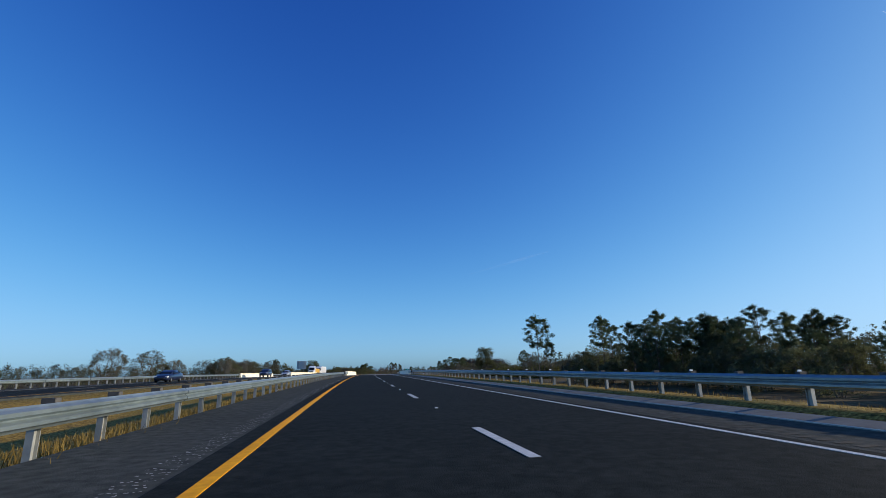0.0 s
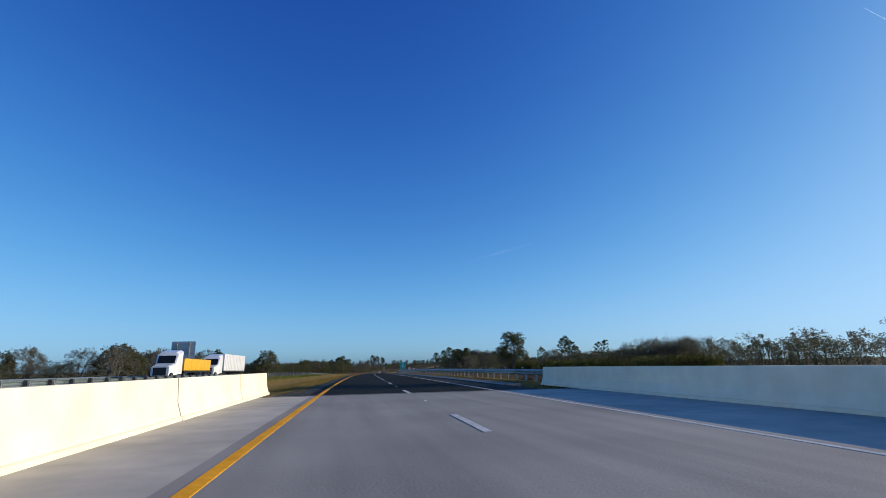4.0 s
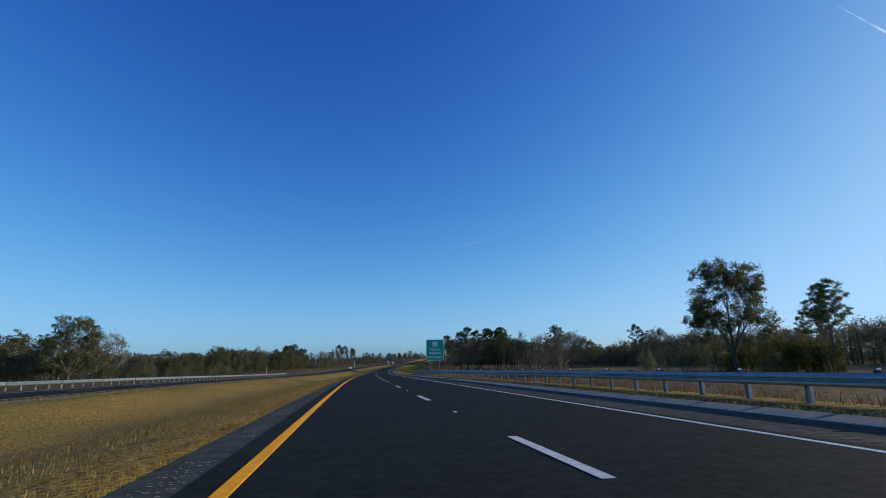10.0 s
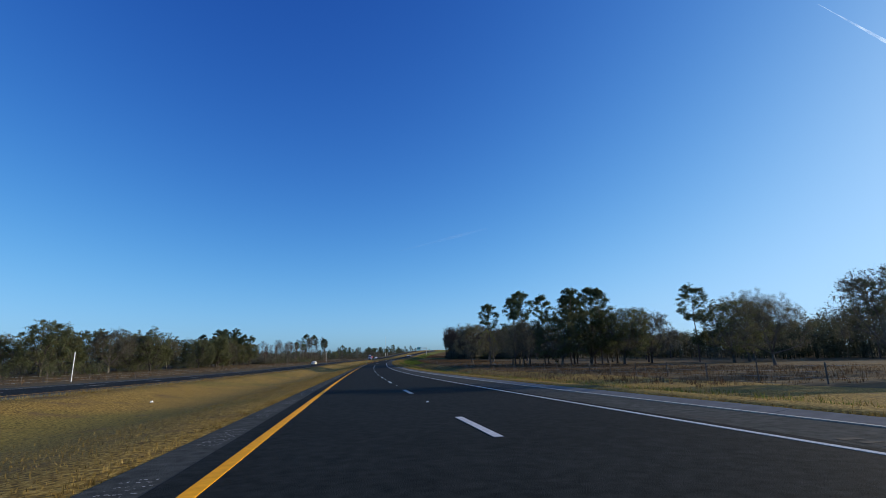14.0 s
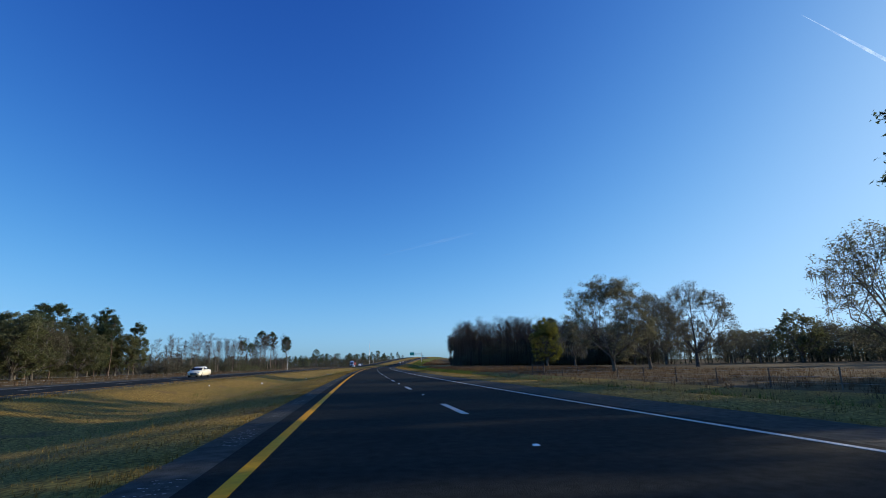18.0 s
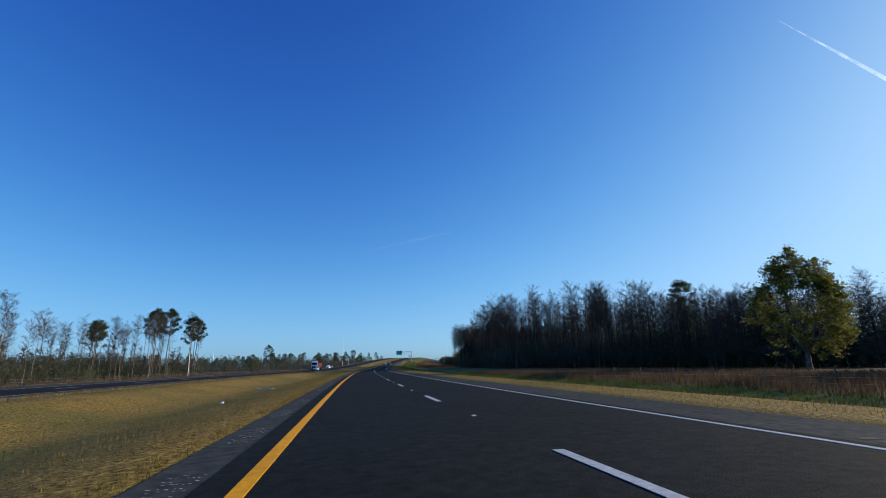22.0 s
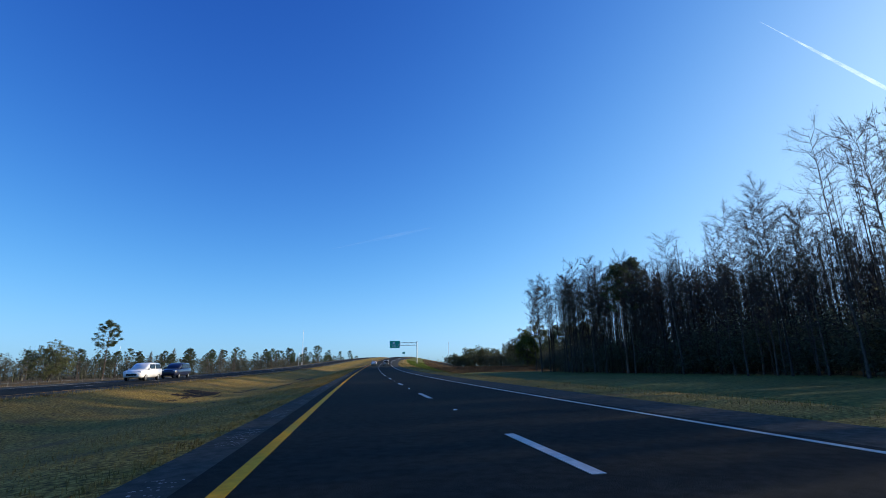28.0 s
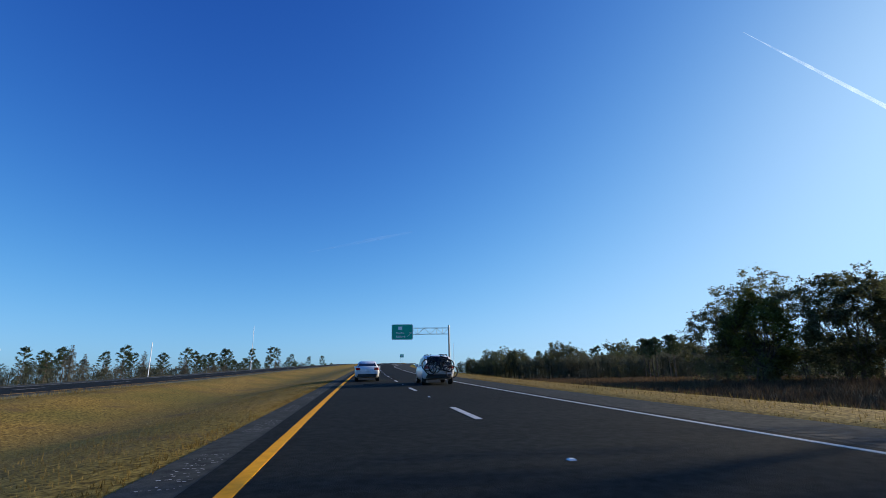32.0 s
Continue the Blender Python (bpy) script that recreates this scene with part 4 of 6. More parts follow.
# clump beyond the swamp
for s, lat, h in ((1300, 46, 9), (1310, 52, 8.5), (1296, 56, 10.5), (1322, 43, 7), (1316, 60, 10), (1335, 50, 9)):
    tree("oak", s, lat, h, group="trees by the exit")
tree("yellow_oak", 1108, 60, 15)
tree("oak", 1112, 66, 18.5)
tree("oak", 1116, 60, 13)
tree("oak", 1106, 76, 18)
tree("oak", 1110, 84, 17.5)
tree("oak", 1072, 60, 9)
tree("oak", 1088, 78, 17)
tree("mossy", 1100, 84, 13)
for s, lat, h in ((1107, 57, 7), (1110, 61, 9), (1113, 65, 9.5), (1105, 72, 8), (1109, 69, 8), (1108, 76, 9), (1104, 80, 8), (1112, 54, 5), (1116, 58, 7), (1071, 57, 5), (1076, 62, 5), (1088, 75, 6), (1093, 80, 5)):
    tree("shrub", s, lat, h, group="shrubs past the swamp")
for i in range(52):
    tree("pine" if i % 5 == 0 else "oak", rng.uniform(1270, 1420), rng.uniform(58, 200), rng.uniform(12, 20), group="trees by the exit")
for i in range(9):
    tree("pine", rng.uniform(1178, 1200), rng.uniform(82, 94.9), rng.uniform(12, 14.5), group="pine stand past the swamp")
for i in range(30):
    tree("shrub", rng.uniform(1110, 1290), rng.uniform(95, 150), rng.uniform(4, 8), group="shrubs past the swamp")

# left side
tree("thin_oak", 305, -167, 23)
tree("thin_oak", 284, -133, 20)
tree("oak", 470, -83, 18)
tree("mossy", 500, -90, 16.5)
tree("oak", 478, -90, 14)
tree("pine", 500, -130, 21)
tree("pine", 492, -124, 19)
tree("oak", 505, -122, 17)
tree("oak", 488, -110, 13)
for i in range(52):
    s = 470 + i * 5.2
    lat = -92 - rng.uniform(0, 30) + (s - 470) * 0.06
    tree("thin_oak" if i % 3 == 1 else "oak", s, lat, rng.uniform(11, 16) * (0.78 + 0.22 * smooth_step(570, 590, s)), group="oaks beyond the far carriageway")
for i in range(24):
    tree(("thin_oak", "oak", "thin_oak", "grey_bare")[i % 4], rng.uniform(350, 468), -112 - rng.uniform(0, 50), rng.uniform(14, 19), group="trees beyond the far carriageway")
tree("full_pine", 752, -87, 21)
tree("full_pine", 758, -80, 17)
tree("full_pine", 746, -92, 19)
tree("oak", 735, -84, 15)
tree("full_pine", 749, -83, 16)
tree("full_pine", 756, -90, 18)
tree("oak", 753, -79, 12)
tree("oak", 744, -86, 13)
for i in range(16):
    tree(("full_pine", "oak", "pine", "oak")[i % 4], rng.uniform(700, 764), -78 - rng.uniform(0, 16), (15, 12, 17.5, 13)[i % 4] * rng.uniform(0.9, 1.1), group="trees by the cypress strip")
for i in range(62):
    tree("shrub", rng.uniform(480, 766), -82 - rng.uniform(0, 12), rng.uniform(3, 6), group="strip understorey")
for i in range(74):
    s = rng.uniform(765, 914)
    lat = -58 - rng.uniform(0, 34)
    tree("pole_cypress", s, lat, rng.uniform(11, 15.5) + 8 * smooth_step(845, 915, s), group="bare cypress strip")
for s, lat, h in ((910, -83, 24.5), (898, -73, 23), (885, -60, 19), (868, -80, 16.5), (905, -66, 20), (850, -70, 14)):
    tree("pine", s, lat, h, group="pines in the cypress strip")
for i in range(24):
    tree("shrub", rng.uniform(765, 905), -58 - rng.uniform(0, 30), rng.uniform(2.5, 5), group="strip understorey")
tree("broad_pine", 1071, -84, 18)
tree("oak", 1060, -92, 11)
for i in range(135):
    s = rng.uniform(1000, 1640)
    far = smooth_step(1080, 1350, s)
    tree("young_pine" if i % 6 else "grey_bare", s, -100 - rng.uniform(0, 80) + 25 * far, (9.5 + 7.5 * far) * rng.uniform(0.85, 1.25), group="scattered young pines")


def far_woods(name, spots, label, seed, fine=1.0):
    """Distant trees, joined: ragged clumps of large leaves on short stems."""
    r = random.Random(seed)
    g = Geo()
    for s, lat, h in spots:
        p = at(s, lat, 0)
        z = ground_z(s, lat)
        g.tube([(p.x, p.y, z - 0.5), (p.x, p.y, z + h * 0.8)], [0.22, 0.08], 3, caps=False)
        tall = r.random() < 0.22
        for j in range(8):
            u = r.uniform(0.65, 1.0) if tall else 0.08 + 0.86 * (j + r.random()) / 8
            w = h * (0.1 if tall else 0.2 * (1.2 - 0.75 * u))
            g.leaves((p.x + r.gauss(0, w), p.y + r.gauss(0, w), z + h * u), h * 0.13, int(28 * fine), h * 0.034 / math.sqrt(fine), rng=r)
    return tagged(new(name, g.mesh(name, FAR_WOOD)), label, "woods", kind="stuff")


r = random.Random(3)
spots = []
for i in range(620):
    spots.append((r.uniform(-150, 760), r.uniform(195, 330), r.uniform(14.5, 21)))
for i in range(300):
    spots.append((r.uniform(500, 1500), r.uniform(170, 300) if r.random() < .7 else r.uniform(150, 180), r.uniform(10, 17)))
for i in range(200):
    spots.append((r.uniform(1300, 2300), r.uniform(120, 400), r.uniform(14, 22)))
for i in range(260):
    spots.append((r.uniform(500, 800), r.uniform(128, 190), r.uniform(7, 12)))
for i in range(200):
    spots.append((r.uniform(1180, 1420), r.uniform(120, 210), r.uniform(8, 13)))
far_woods("far_woods", spots, "distant mixed pine and oak woods beyond the fields", 8)
spots = []
for i in range(420):
    s = r.uniform(100, 560)
    spots.append((s, -190 - r.uniform(0, 90), r.uniform(8, 14)))
for i in range(230):
    s = r.uniform(465, 762)
    spots.append((s, -122 - r.uniform(0, 26) + (s - 470) * 0.05, r.uniform(6.5, 10.5)))
for i in range(360):
    spots.append((r.uniform(560, 1300), -150 - r.uniform(0, 120), r.uniform(9, 15)))
for i in range(700):
    spots.append((r.uniform(930, 2400), -112 - r.uniform(0, 300) if r.random() < .5 else -112 - r.uniform(0, 70), r.uniform(7.5, 12)))
for i in range(260):
    spots.append((r.uniform(1700, 2600), r.uniform(-300, 500), r.uniform(12, 18)))
for i in range(420):
    s = r.uniform(1020, 1750)
    spots.append((s, -112 - r.uniform(0, 70) + 20 * smooth_step(1150, 1400, s), 6.5 + 5.5 * smooth_step(1080, 1350, s) + r.uniform(-1.5, 2)))
far_woods("far_woods", spots, "distant woods beyond the far carriageway", 9)

spots = []
for i in range(460):
    s = r.uniform(385, 770)
    spots.append((s, r.uniform(150, 190), r.uniform(11.5, 15.5) + 4.0 * (1 - smooth_step(405, 455, s)) + 2.0 * smooth_step(530, 570, s) - 4.0 * smooth_step(580, 680, s)))
far_woods("far_woods", spots, "mixed pine and oak wood along the pasture", 10, 3.4)

spots = []
for i in range(330):
    lat = r.uniform(48, 150)
    spots.append((1330 - (lat - 48) * 1.75 + r.uniform(-12, 22), lat, r.uniform(7.5, 10.5)))
far_woods("far_woods", spots, "low dark oak wood at the back of the brown field", 14, 3.0)

r = random.Random(31)


def bare_woods(g, count, where, low, high):
    """Leafless trees joined: thin trunks and many twigs, thickest below the tops."""
    for i in range(count):
        s, lat = where()
        p = at(s, lat, 0)
        z = ground_z(s, lat)
        top = (p.x + r.gauss(0, .4), p.y + r.gauss(0, .4), z + r.uniform(low, high) * (swamp_rise(s) if lat > 0 else 1))
        g.tube([(p.x, p.y, z - 0.3), top], [0.08, 0.02], 4, caps=False)
        foot, tip = Vector((p.x, p.y, z)), Vector(top)
        for j in range(42):
            b = foot.lerp(tip, 0.14 + 0.84 * r.random() ** 0.8)
            e = Vector((r.gauss(0, 1), r.gauss(0, 1), r.gauss(0.9, 0.6))).normalized() * r.uniform(0.5, 1.7)
            sprig(g, b, e, 0.04)
            for _ in range(5):
                sprig(g, b + e * r.uniform(0.2, 1), Vector((r.gauss(0, 1), r.gauss(0, 1), r.gauss(0.7, 0.7))).normalized() * r.uniform(0.3, 0.9), 0.04)


def swamp_spot(a, b):
    s = r.uniform(a, b)
    lo = 50 if s > 905 else 50 + (905 - s) * 0.42
    return s, lo + (75 if s > 860 else 40) * r.random() ** 0.9


g = Geo()
bare_woods(g, 900, lambda: swamp_spot(795, 905), 17.0, 25.0)
bare_woods(g, 1650, lambda: swamp_spot(905, 1056), 19.0, 27.0)
bare_woods(g, 480, lambda: (r.uniform(985, 1057), 50 + 38 * r.random()), 19.5, 27.0)
bare_woods(g, 60, lambda: (r.uniform(765, 914), -66 - r.uniform(0, 28)), 6.0, 11.0)
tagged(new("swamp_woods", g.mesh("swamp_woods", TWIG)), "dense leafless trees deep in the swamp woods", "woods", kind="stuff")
g = Geo()
for i in range(2700):
    s = r.uniform(795, 1058) if i % 3 else r.uniform(795, 930)
    lo = 50 if s > 905 else 50 + (905 - s) * 0.42
    lat = lo + (70 if s > 860 else 40) * r.random() ** 1.4
    p = at(s, lat, 0)
    z = ground_z(s, lat)
    h = r.uniform(2.5, 7) + ((12 if s < 915 else 6) * r.random() if lat > lo + 3 else 0)
    for j in range(5):
        g.leaves((p.x + r.gauss(0, 1), p.y + r.gauss(0, 1), z + h * r.uniform(.2, .9)), h * 0.3, 60, 0.2, rng=r)
for i in range(420):
    s, lat = r.uniform(765, 925), -70 - r.uniform(0, 26)
    p = at(s, lat, 0)
    z = ground_z(s, lat)
    h = r.uniform(2.5, 6.5)
    for j in range(5):
        g.leaves((p.x + r.gauss(0, 1), p.y + r.gauss(0, 1), z + h * r.uniform(.15, .95)), h * 0.28, 55, 0.2, rng=r)
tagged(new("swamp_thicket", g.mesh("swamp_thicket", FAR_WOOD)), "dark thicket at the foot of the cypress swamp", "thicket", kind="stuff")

# ---------------------------------------------------------------- guardrails
g = Geo()
W_BEAM = [(0.0, 0.0), (0.02, 0.03), (0.08, 0.06), (0.08, 0.11), (0.015, 0.15), (0.015, 0.165), (0.08, 0.2), (0.08, 0.25), (0.02, 0.285), (0.0, 0.312)]
prof = W_BEAM + [(x - 0.012, z) for x, z in reversed(W_BEAM)]
g.prism([(x, z + 0.475) for x, z in prof], 0, 7.62)
panel_r = g.mesh("rail_panel", STEEL)
g = Geo()
g.prism([(-x, z + 0.475) for x, z in reversed(prof)], 0, 7.62)
panel_l = g.mesh("rail_panel", STEEL)
g = Geo()
g.box(0, 0.07, 0.0, 0.1, 0.012, 1.5)
g.box(0, -0.07, 0.0, 0.1, 0.012, 1.5)
g.box(0, 0, 0.0, 0.01, 0.13, 1.5)
post_mesh = g.mesh("post", POST_STEEL)
g = Geo()
g.box(0, 0, 0.66, 0.19, 0.14, 0.38, bevel=0.01)
block_mesh = g.mesh("offset_block", BLOCK)
g = Geo()
g.box(0, 0, 0.84, 0.11, 0.02, 0.1, bevel=0.006)
g.box(0, 0.012, 0.79, 0.05, 0.012, 0.1)
tab_mesh = g.mesh("reflector", SIGN_WHITE)


def guardrail(a, b, lat, face, label, drop=0.0, posts=True):
    """Steel W-beam rail on posts; face +1: traffic on its right."""
    gr = thing("guardrail", label, "guardrail", group="roadside guardrails", kind="structure")
    count = round((b - a) / 7.62)
    step = (b - a) / count
    for i in range(count):
        s = a + i * step
        part("rail_panel", panel_r if face > 0 else panel_l, gr, m=frame_at(s, lat, drop) @ Matrix.Diagonal((1, step / 7.62, 1, 1)))
        for j in range(4):
            q = s + 0.4 + j * step / 4
            part("post", post_mesh, gr, m=frame_at(q, lat - face * 0.26, drop))
            part("offset_block", block_mesh, gr, m=frame_at(q, lat - face * 0.105, drop))
            if j % 2 and 0 < lat < 10:
                part("reflector", tab_mesh, gr, "small white reflector tab", frame_at(q, lat - face * 0.08, drop))
    return gr


guardrail(-60, BRIDGE_A - 11.4, -6.32, 1, "sunlit galvanized steel guardrail on posts", -0.08)
guardrail(-60, BRIDGE_A - 6, 8.08, -1, "galvanized steel guardrail in shade on posts", -0.01)
guardrail(BRIDGE_B + 3, 436, 8.08, -1, "galvanized steel guardrail in shade on posts", -0.01)
guardrail(-60, BRIDGE_A + 6, -31.4, 1, "galvanized guardrail of the far carriageway", -0.05)
guardrail(BRIDGE_B + 2, 501, -31.4, 1, "galvanized guardrail of the far carriageway", -0.05)
guardrail(BRIDGE_B + 2, 272, -18.2, -1, "galvanized guardrail seen from behind on the median", -0.05)

# thrie-beam transitions bolted onto the bridge barriers
THRIE = [(0.0, 0.0), (0.02, 0.03), (0.08, 0.06), (0.08, 0.11), (0.015, 0.15), (0.015, 0.165), (0.08, 0.2), (0.08, 0.25), (0.015, 0.29),
         (0.015, 0.305), (0.08, 0.34), (0.08, 0.39), (0.02, 0.43), (0.0, 0.46)]


def transition(s0, s1, lat, face, label):
    tr = thing("guardrail_transition", label, "guardrail", group="barrier transitions", kind="structure")
    p = THRIE + [(x - 0.012, z) for x, z in reversed(THRIE)]
    g = Geo()
    prof = [(x * face, z * 1.15 + 0.32) for x, z in (p if face > 0 else list(reversed(p)))]
    g.prism(prof, 0, s1 - s0)
    part("thrie_beam", g.mesh("thrie_beam", STEEL), tr, "deep three-wave steel beam", frame_at(s0, lat, 0.0))
    q = s0 + 0.3
    while q < BRIDGE_A - 6.2:
        part("post", post_mesh, tr, m=frame_at(q, lat - face * 0.3, 0))
        part("offset_block", block_mesh, tr, m=frame_at(q, lat - face * 0.12, -0.05))
        q += 0.476
    for j in range(10):
        g = Geo()
        g.box(face * 0.03, 0.35 + j * 0.3, 0.5 + 0.2 * (j % 2), 0.03, 0.05, 0.05)
        part("bolt", g.mesh("bolt", POST_STEEL), tr, m=frame_at(s1 - 3.4, lat, 0.0))
    return tr


transition(BRIDGE_A - 11.4, BRIDGE_A - 1.3, -6.04, 1, "galvanized three-wave steel beam bolted to the bridge barrier")
transition(BRIDGE_A - 11.4, BRIDGE_A - 3.6, 7.48, -1, "shaded three-wave steel beam bolted to the bridge barrier")


# ---------------------------------------------------------------- vehicles
def loft(g, rings, mat=0, caps=True):
    n = len(rings[0])
    vs = [p for r in rings for p in r]
    fs = []
    for i in range(len(rings) - 1):
        for j in range(n):
            k = (j + 1) % n
            fs.append((i * n + j, i * n + k, (i + 1) * n + k, (i + 1) * n + j))
    if caps:
        fs.append(tuple(reversed(range(n))))
        fs.append(tuple(range((len(rings) - 1) * n, len(rings) * n)))
    return g.add(vs, fs, mat)


def body_ring(y, w, zb, zt):
    half = [(w * 0.86, zb), (w * 0.97, zb + 0.1), (w, zb + (zt - zb) * 0.45), (w * 0.985, zb + (zt - zb) * 0.75), (w * 0.93, zt - 0.05), (w * 0.82, zt)]
    return [(x, y, z) for x, z in half] + [(-x, y, z) for x, z in reversed(half)]


def cabin_ring(y, wb, zb, wt, zt):
    half = [(wb, zb), (wb * 0.55 + wt * 0.45, zb + (zt - zb) * 0.5), (wt * 1.02, zt - 0.06 * min(1, (zt - zb) * 2)), (wt * 0.85, zt)]
    return [(x, y, z) for x, z in half] + [(-x, y, z) for x, z in reversed(half)]


def slab(g, corners, inset=0.08, lift=0.012, mat=0):
    """A thin pane laid on a quad, a little smaller than it and a little proud of it."""
    c = [Vector(p) for p in corners]
    mid = sum(c, Vector()) / 4
    nrm = (c[1] - c[0]).cross(c[3] - c[0]).normalized()
    q = [p + (mid - p).normalized() * inset * (p - mid).length for p in c]
    top = [p + nrm * lift for p in q]
    low = [p - nrm * 0.02 for p in q]
    g.add(top + low, [(0, 1, 2, 3), (7, 6, 5, 4)] + [(i, i + 4, (i + 1) % 4 + 4, (i + 1) % 4) for i in range(4)], mat)


def wheel_meshes(r, w):
    t, m = Geo(), Geo()
    n = 20
    prof = [(r * 0.62, -w / 2), (r * 0.94, -w / 2), (r, -w * 0.35), (r, w * 0.35), (r * 0.94, w / 2), (r * 0.62, w / 2)]
    rings = []
    for i in range(n):
        a = 2 * math.pi * i / n
        rings.append([(x, q * math.cos(a), q * math.sin(a)) for q, x in prof])
    rings.append(rings[0])
    loft(t, rings, caps=False)
    for k in range(5):
        a = 2 * math.pi * k / 5
        m.tube([(0.3 * w, 0, 0), (0.36 * w, r * 0.6 * math.cos(a), r * 0.6 * math.sin(a))], [0.06, 0.04], 4)
        m.tube([(-0.3 * w, 0, 0), (-0.36 * w, r * 0.6 * math.cos(a), r * 0.6 * math.sin(a))], [0.06, 0.04], 4)
    ring = []
    for i in range(n + 1):
        a = 2 * math.pi * i / n
        ring.append([(x, q * math.cos(a), q * math.sin(a)) for q, x in ((r * 0.63, -w * 0.42), (r * 0.57, -w * 0.3), (r * 0.57, w * 0.3), (r * 0.63, w * 0.42))])
    loft(m, ring, caps=False)
    m.tube([(-0.32 * w, 0, 0), (0.32 * w, 0, 0)], [0.09, 0.09], 8)
    m.tube([(-0.1 * w, 0, 0), (0.1 * w, 0, 0)], [r * 0.56, r * 0.56], 12, mat=1)
    return t.mesh("tyre", TYRE), m.mesh("rim", RIM, BLACK)


WHEEL = wheel_meshes(0.34, 0.23)
BIG_WHEEL = wheel_meshes(0.52, 0.3)


def add_wheels(v, ys, half, r=0.34, meshes=None):
    for y in ys:
        for x in (-half, half):
            w = part("wheel", (meshes or WHEEL)[0], v, "black rubber tyre on an alloy rim", pose(x, y, r))
            part("rim", (meshes or WHEEL)[1], w)


def car(label, category, paint, body, cabin, axles, m, name="car", lamps_z=0.85, rack=False):
    """A road car, rear at y = 0, nose towards +y. body: (y, half width, sill z, shoulder z); cabin: (y, base half width, base z, roof half width, roof z)."""
    v = thing(name, label, category, m, group="road vehicles")
    g = Geo()
    loft(g, [body_ring(*b) for b in body])
    loft(g, [cabin_ring(*c) for c in cabin])
    part("body", g.mesh("body", paint, smooth=True), v)
    g = Geo()
    a, b, c, d = cabin[0], cabin[1], cabin[-2], cabin[-1]
    slab(g, [(-a[1] * .9, a[0], a[2] + .03), (a[1] * .9, a[0], a[2] + .03), (b[3] * .95, b[0], b[4] - .05), (-b[3] * .95, b[0], b[4] - .05)], 0.07, 0.035)
    part("rear_window", g.mesh("rear_window", GLASS), v, "dark tinted glass")
    g = Geo()
    slab(g, [(d[1] * .9, d[0], d[2] + .03), (-d[1] * .9, d[0], d[2] + .03), (-c[3] * .95, c[0], c[4] - .05), (c[3] * .95, c[0], c[4] - .05)], 0.05, 0.035)
    part("windscreen", g.mesh("windscreen", GLASS), v, "dark glass")
    y0, y1 = b[0] - (b[0] - a[0]) * 0.35, c[0] + (d[0] - c[0]) * 0.45
    ym = (y0 + y1) / 2
    zb = max(a[2], d[2]) + 0.04
    for sgn in (1, -1):
        for p, q in ((y0, ym - 0.05), (ym + 0.05, y1)):
            wb, wt = cabin[0][1] * 1.0, b[3] * 1.04
            e0 = 0.25 if p == y0 else 0.0
            e1 = 0.35 if q == y1 else 0.0
            zt = min(b[4], c[4]) - 0.1
            quad = [(sgn * wb * .985, p, zb), (sgn * wb * .985, q, zb), (sgn * wt, q - e1, zt), (sgn * wt, p + e0, zt)]
            g = Geo()
            slab(g, quad if sgn > 0 else quad[::-1], 0.05, 0.03)
            part("side_window", g.mesh("side_window", GLASS), v, "dark glass")
    rear, nose = body[0], body[-1]
    for sgn in (1, -1):
        g = Geo()
        g.box(sgn * body[1][1] * 0.74, body[0][0] + 0.08, lamps_z, body[1][1] * 0.42, 0.2, 0.17, bevel=0.06)
        part("tail_lamp", g.mesh("tail_lamp", TAIL_LAMP), v, "red lamp lens")
        g = Geo()
        g.box(sgn * body[-2][1] * 0.74, body[-2][0] + 0.14, body[-2][3] - 0.14, 0.36, 0.26, 0.15, bevel=0.05)
        part("headlamp", g.mesh("headlamp", HEAD_LAMP), v, "clear lamp lens")
        g = Geo()
        g.box(sgn * (d[1] + 0.13), d[0] - 0.35, d[2] + 0.1, 0.2, 0.1, 0.15, bevel=0.03)
        part("mirror", g.mesh("mirror", paint), v)
    g = Geo()
    g.box(0, 0.05, body[1][2] + 0.12, body[1][1] * 1.66, 0.14, 0.22, bevel=0.06)
    part("rear_bumper", g.mesh("rear_bumper", BLACK), v, "black lower bumper")
    g = Geo()
    g.box(0, nose[0] - 0.02, (nose[2] + nose[3]) / 2 - 0.02, nose[1] * 1.3, 0.12, 0.2, bevel=0.04)
    part("grille", g.mesh("grille", BLACK), v, "dark grille")
    g = Geo()
    g.box(0, -0.015, 0.78 if name != "sedan" else 0.82, 0.32, 0.02, 0.16)
    part("number_plate", g.mesh("number_plate", SIGN_WHITE), v)
    if rack:
        for x in (-0.55, 0.55):
            g = Geo()
            g.tube([(x, b[0] + 0.05, b[4] + 0.02), (x, b[0] + 0.15, b[4] + 0.09), (x, c[0] - 0.15, c[4] + 0.09), (x, c[0] - 0.05, c[4] + 0.02)], [0.025] * 4, 6)
            part("roof_rail", g.mesh("roof_rail", BLACK), v)
    add_wheels(v, axles, body[2][1] - 0.13)
    return v


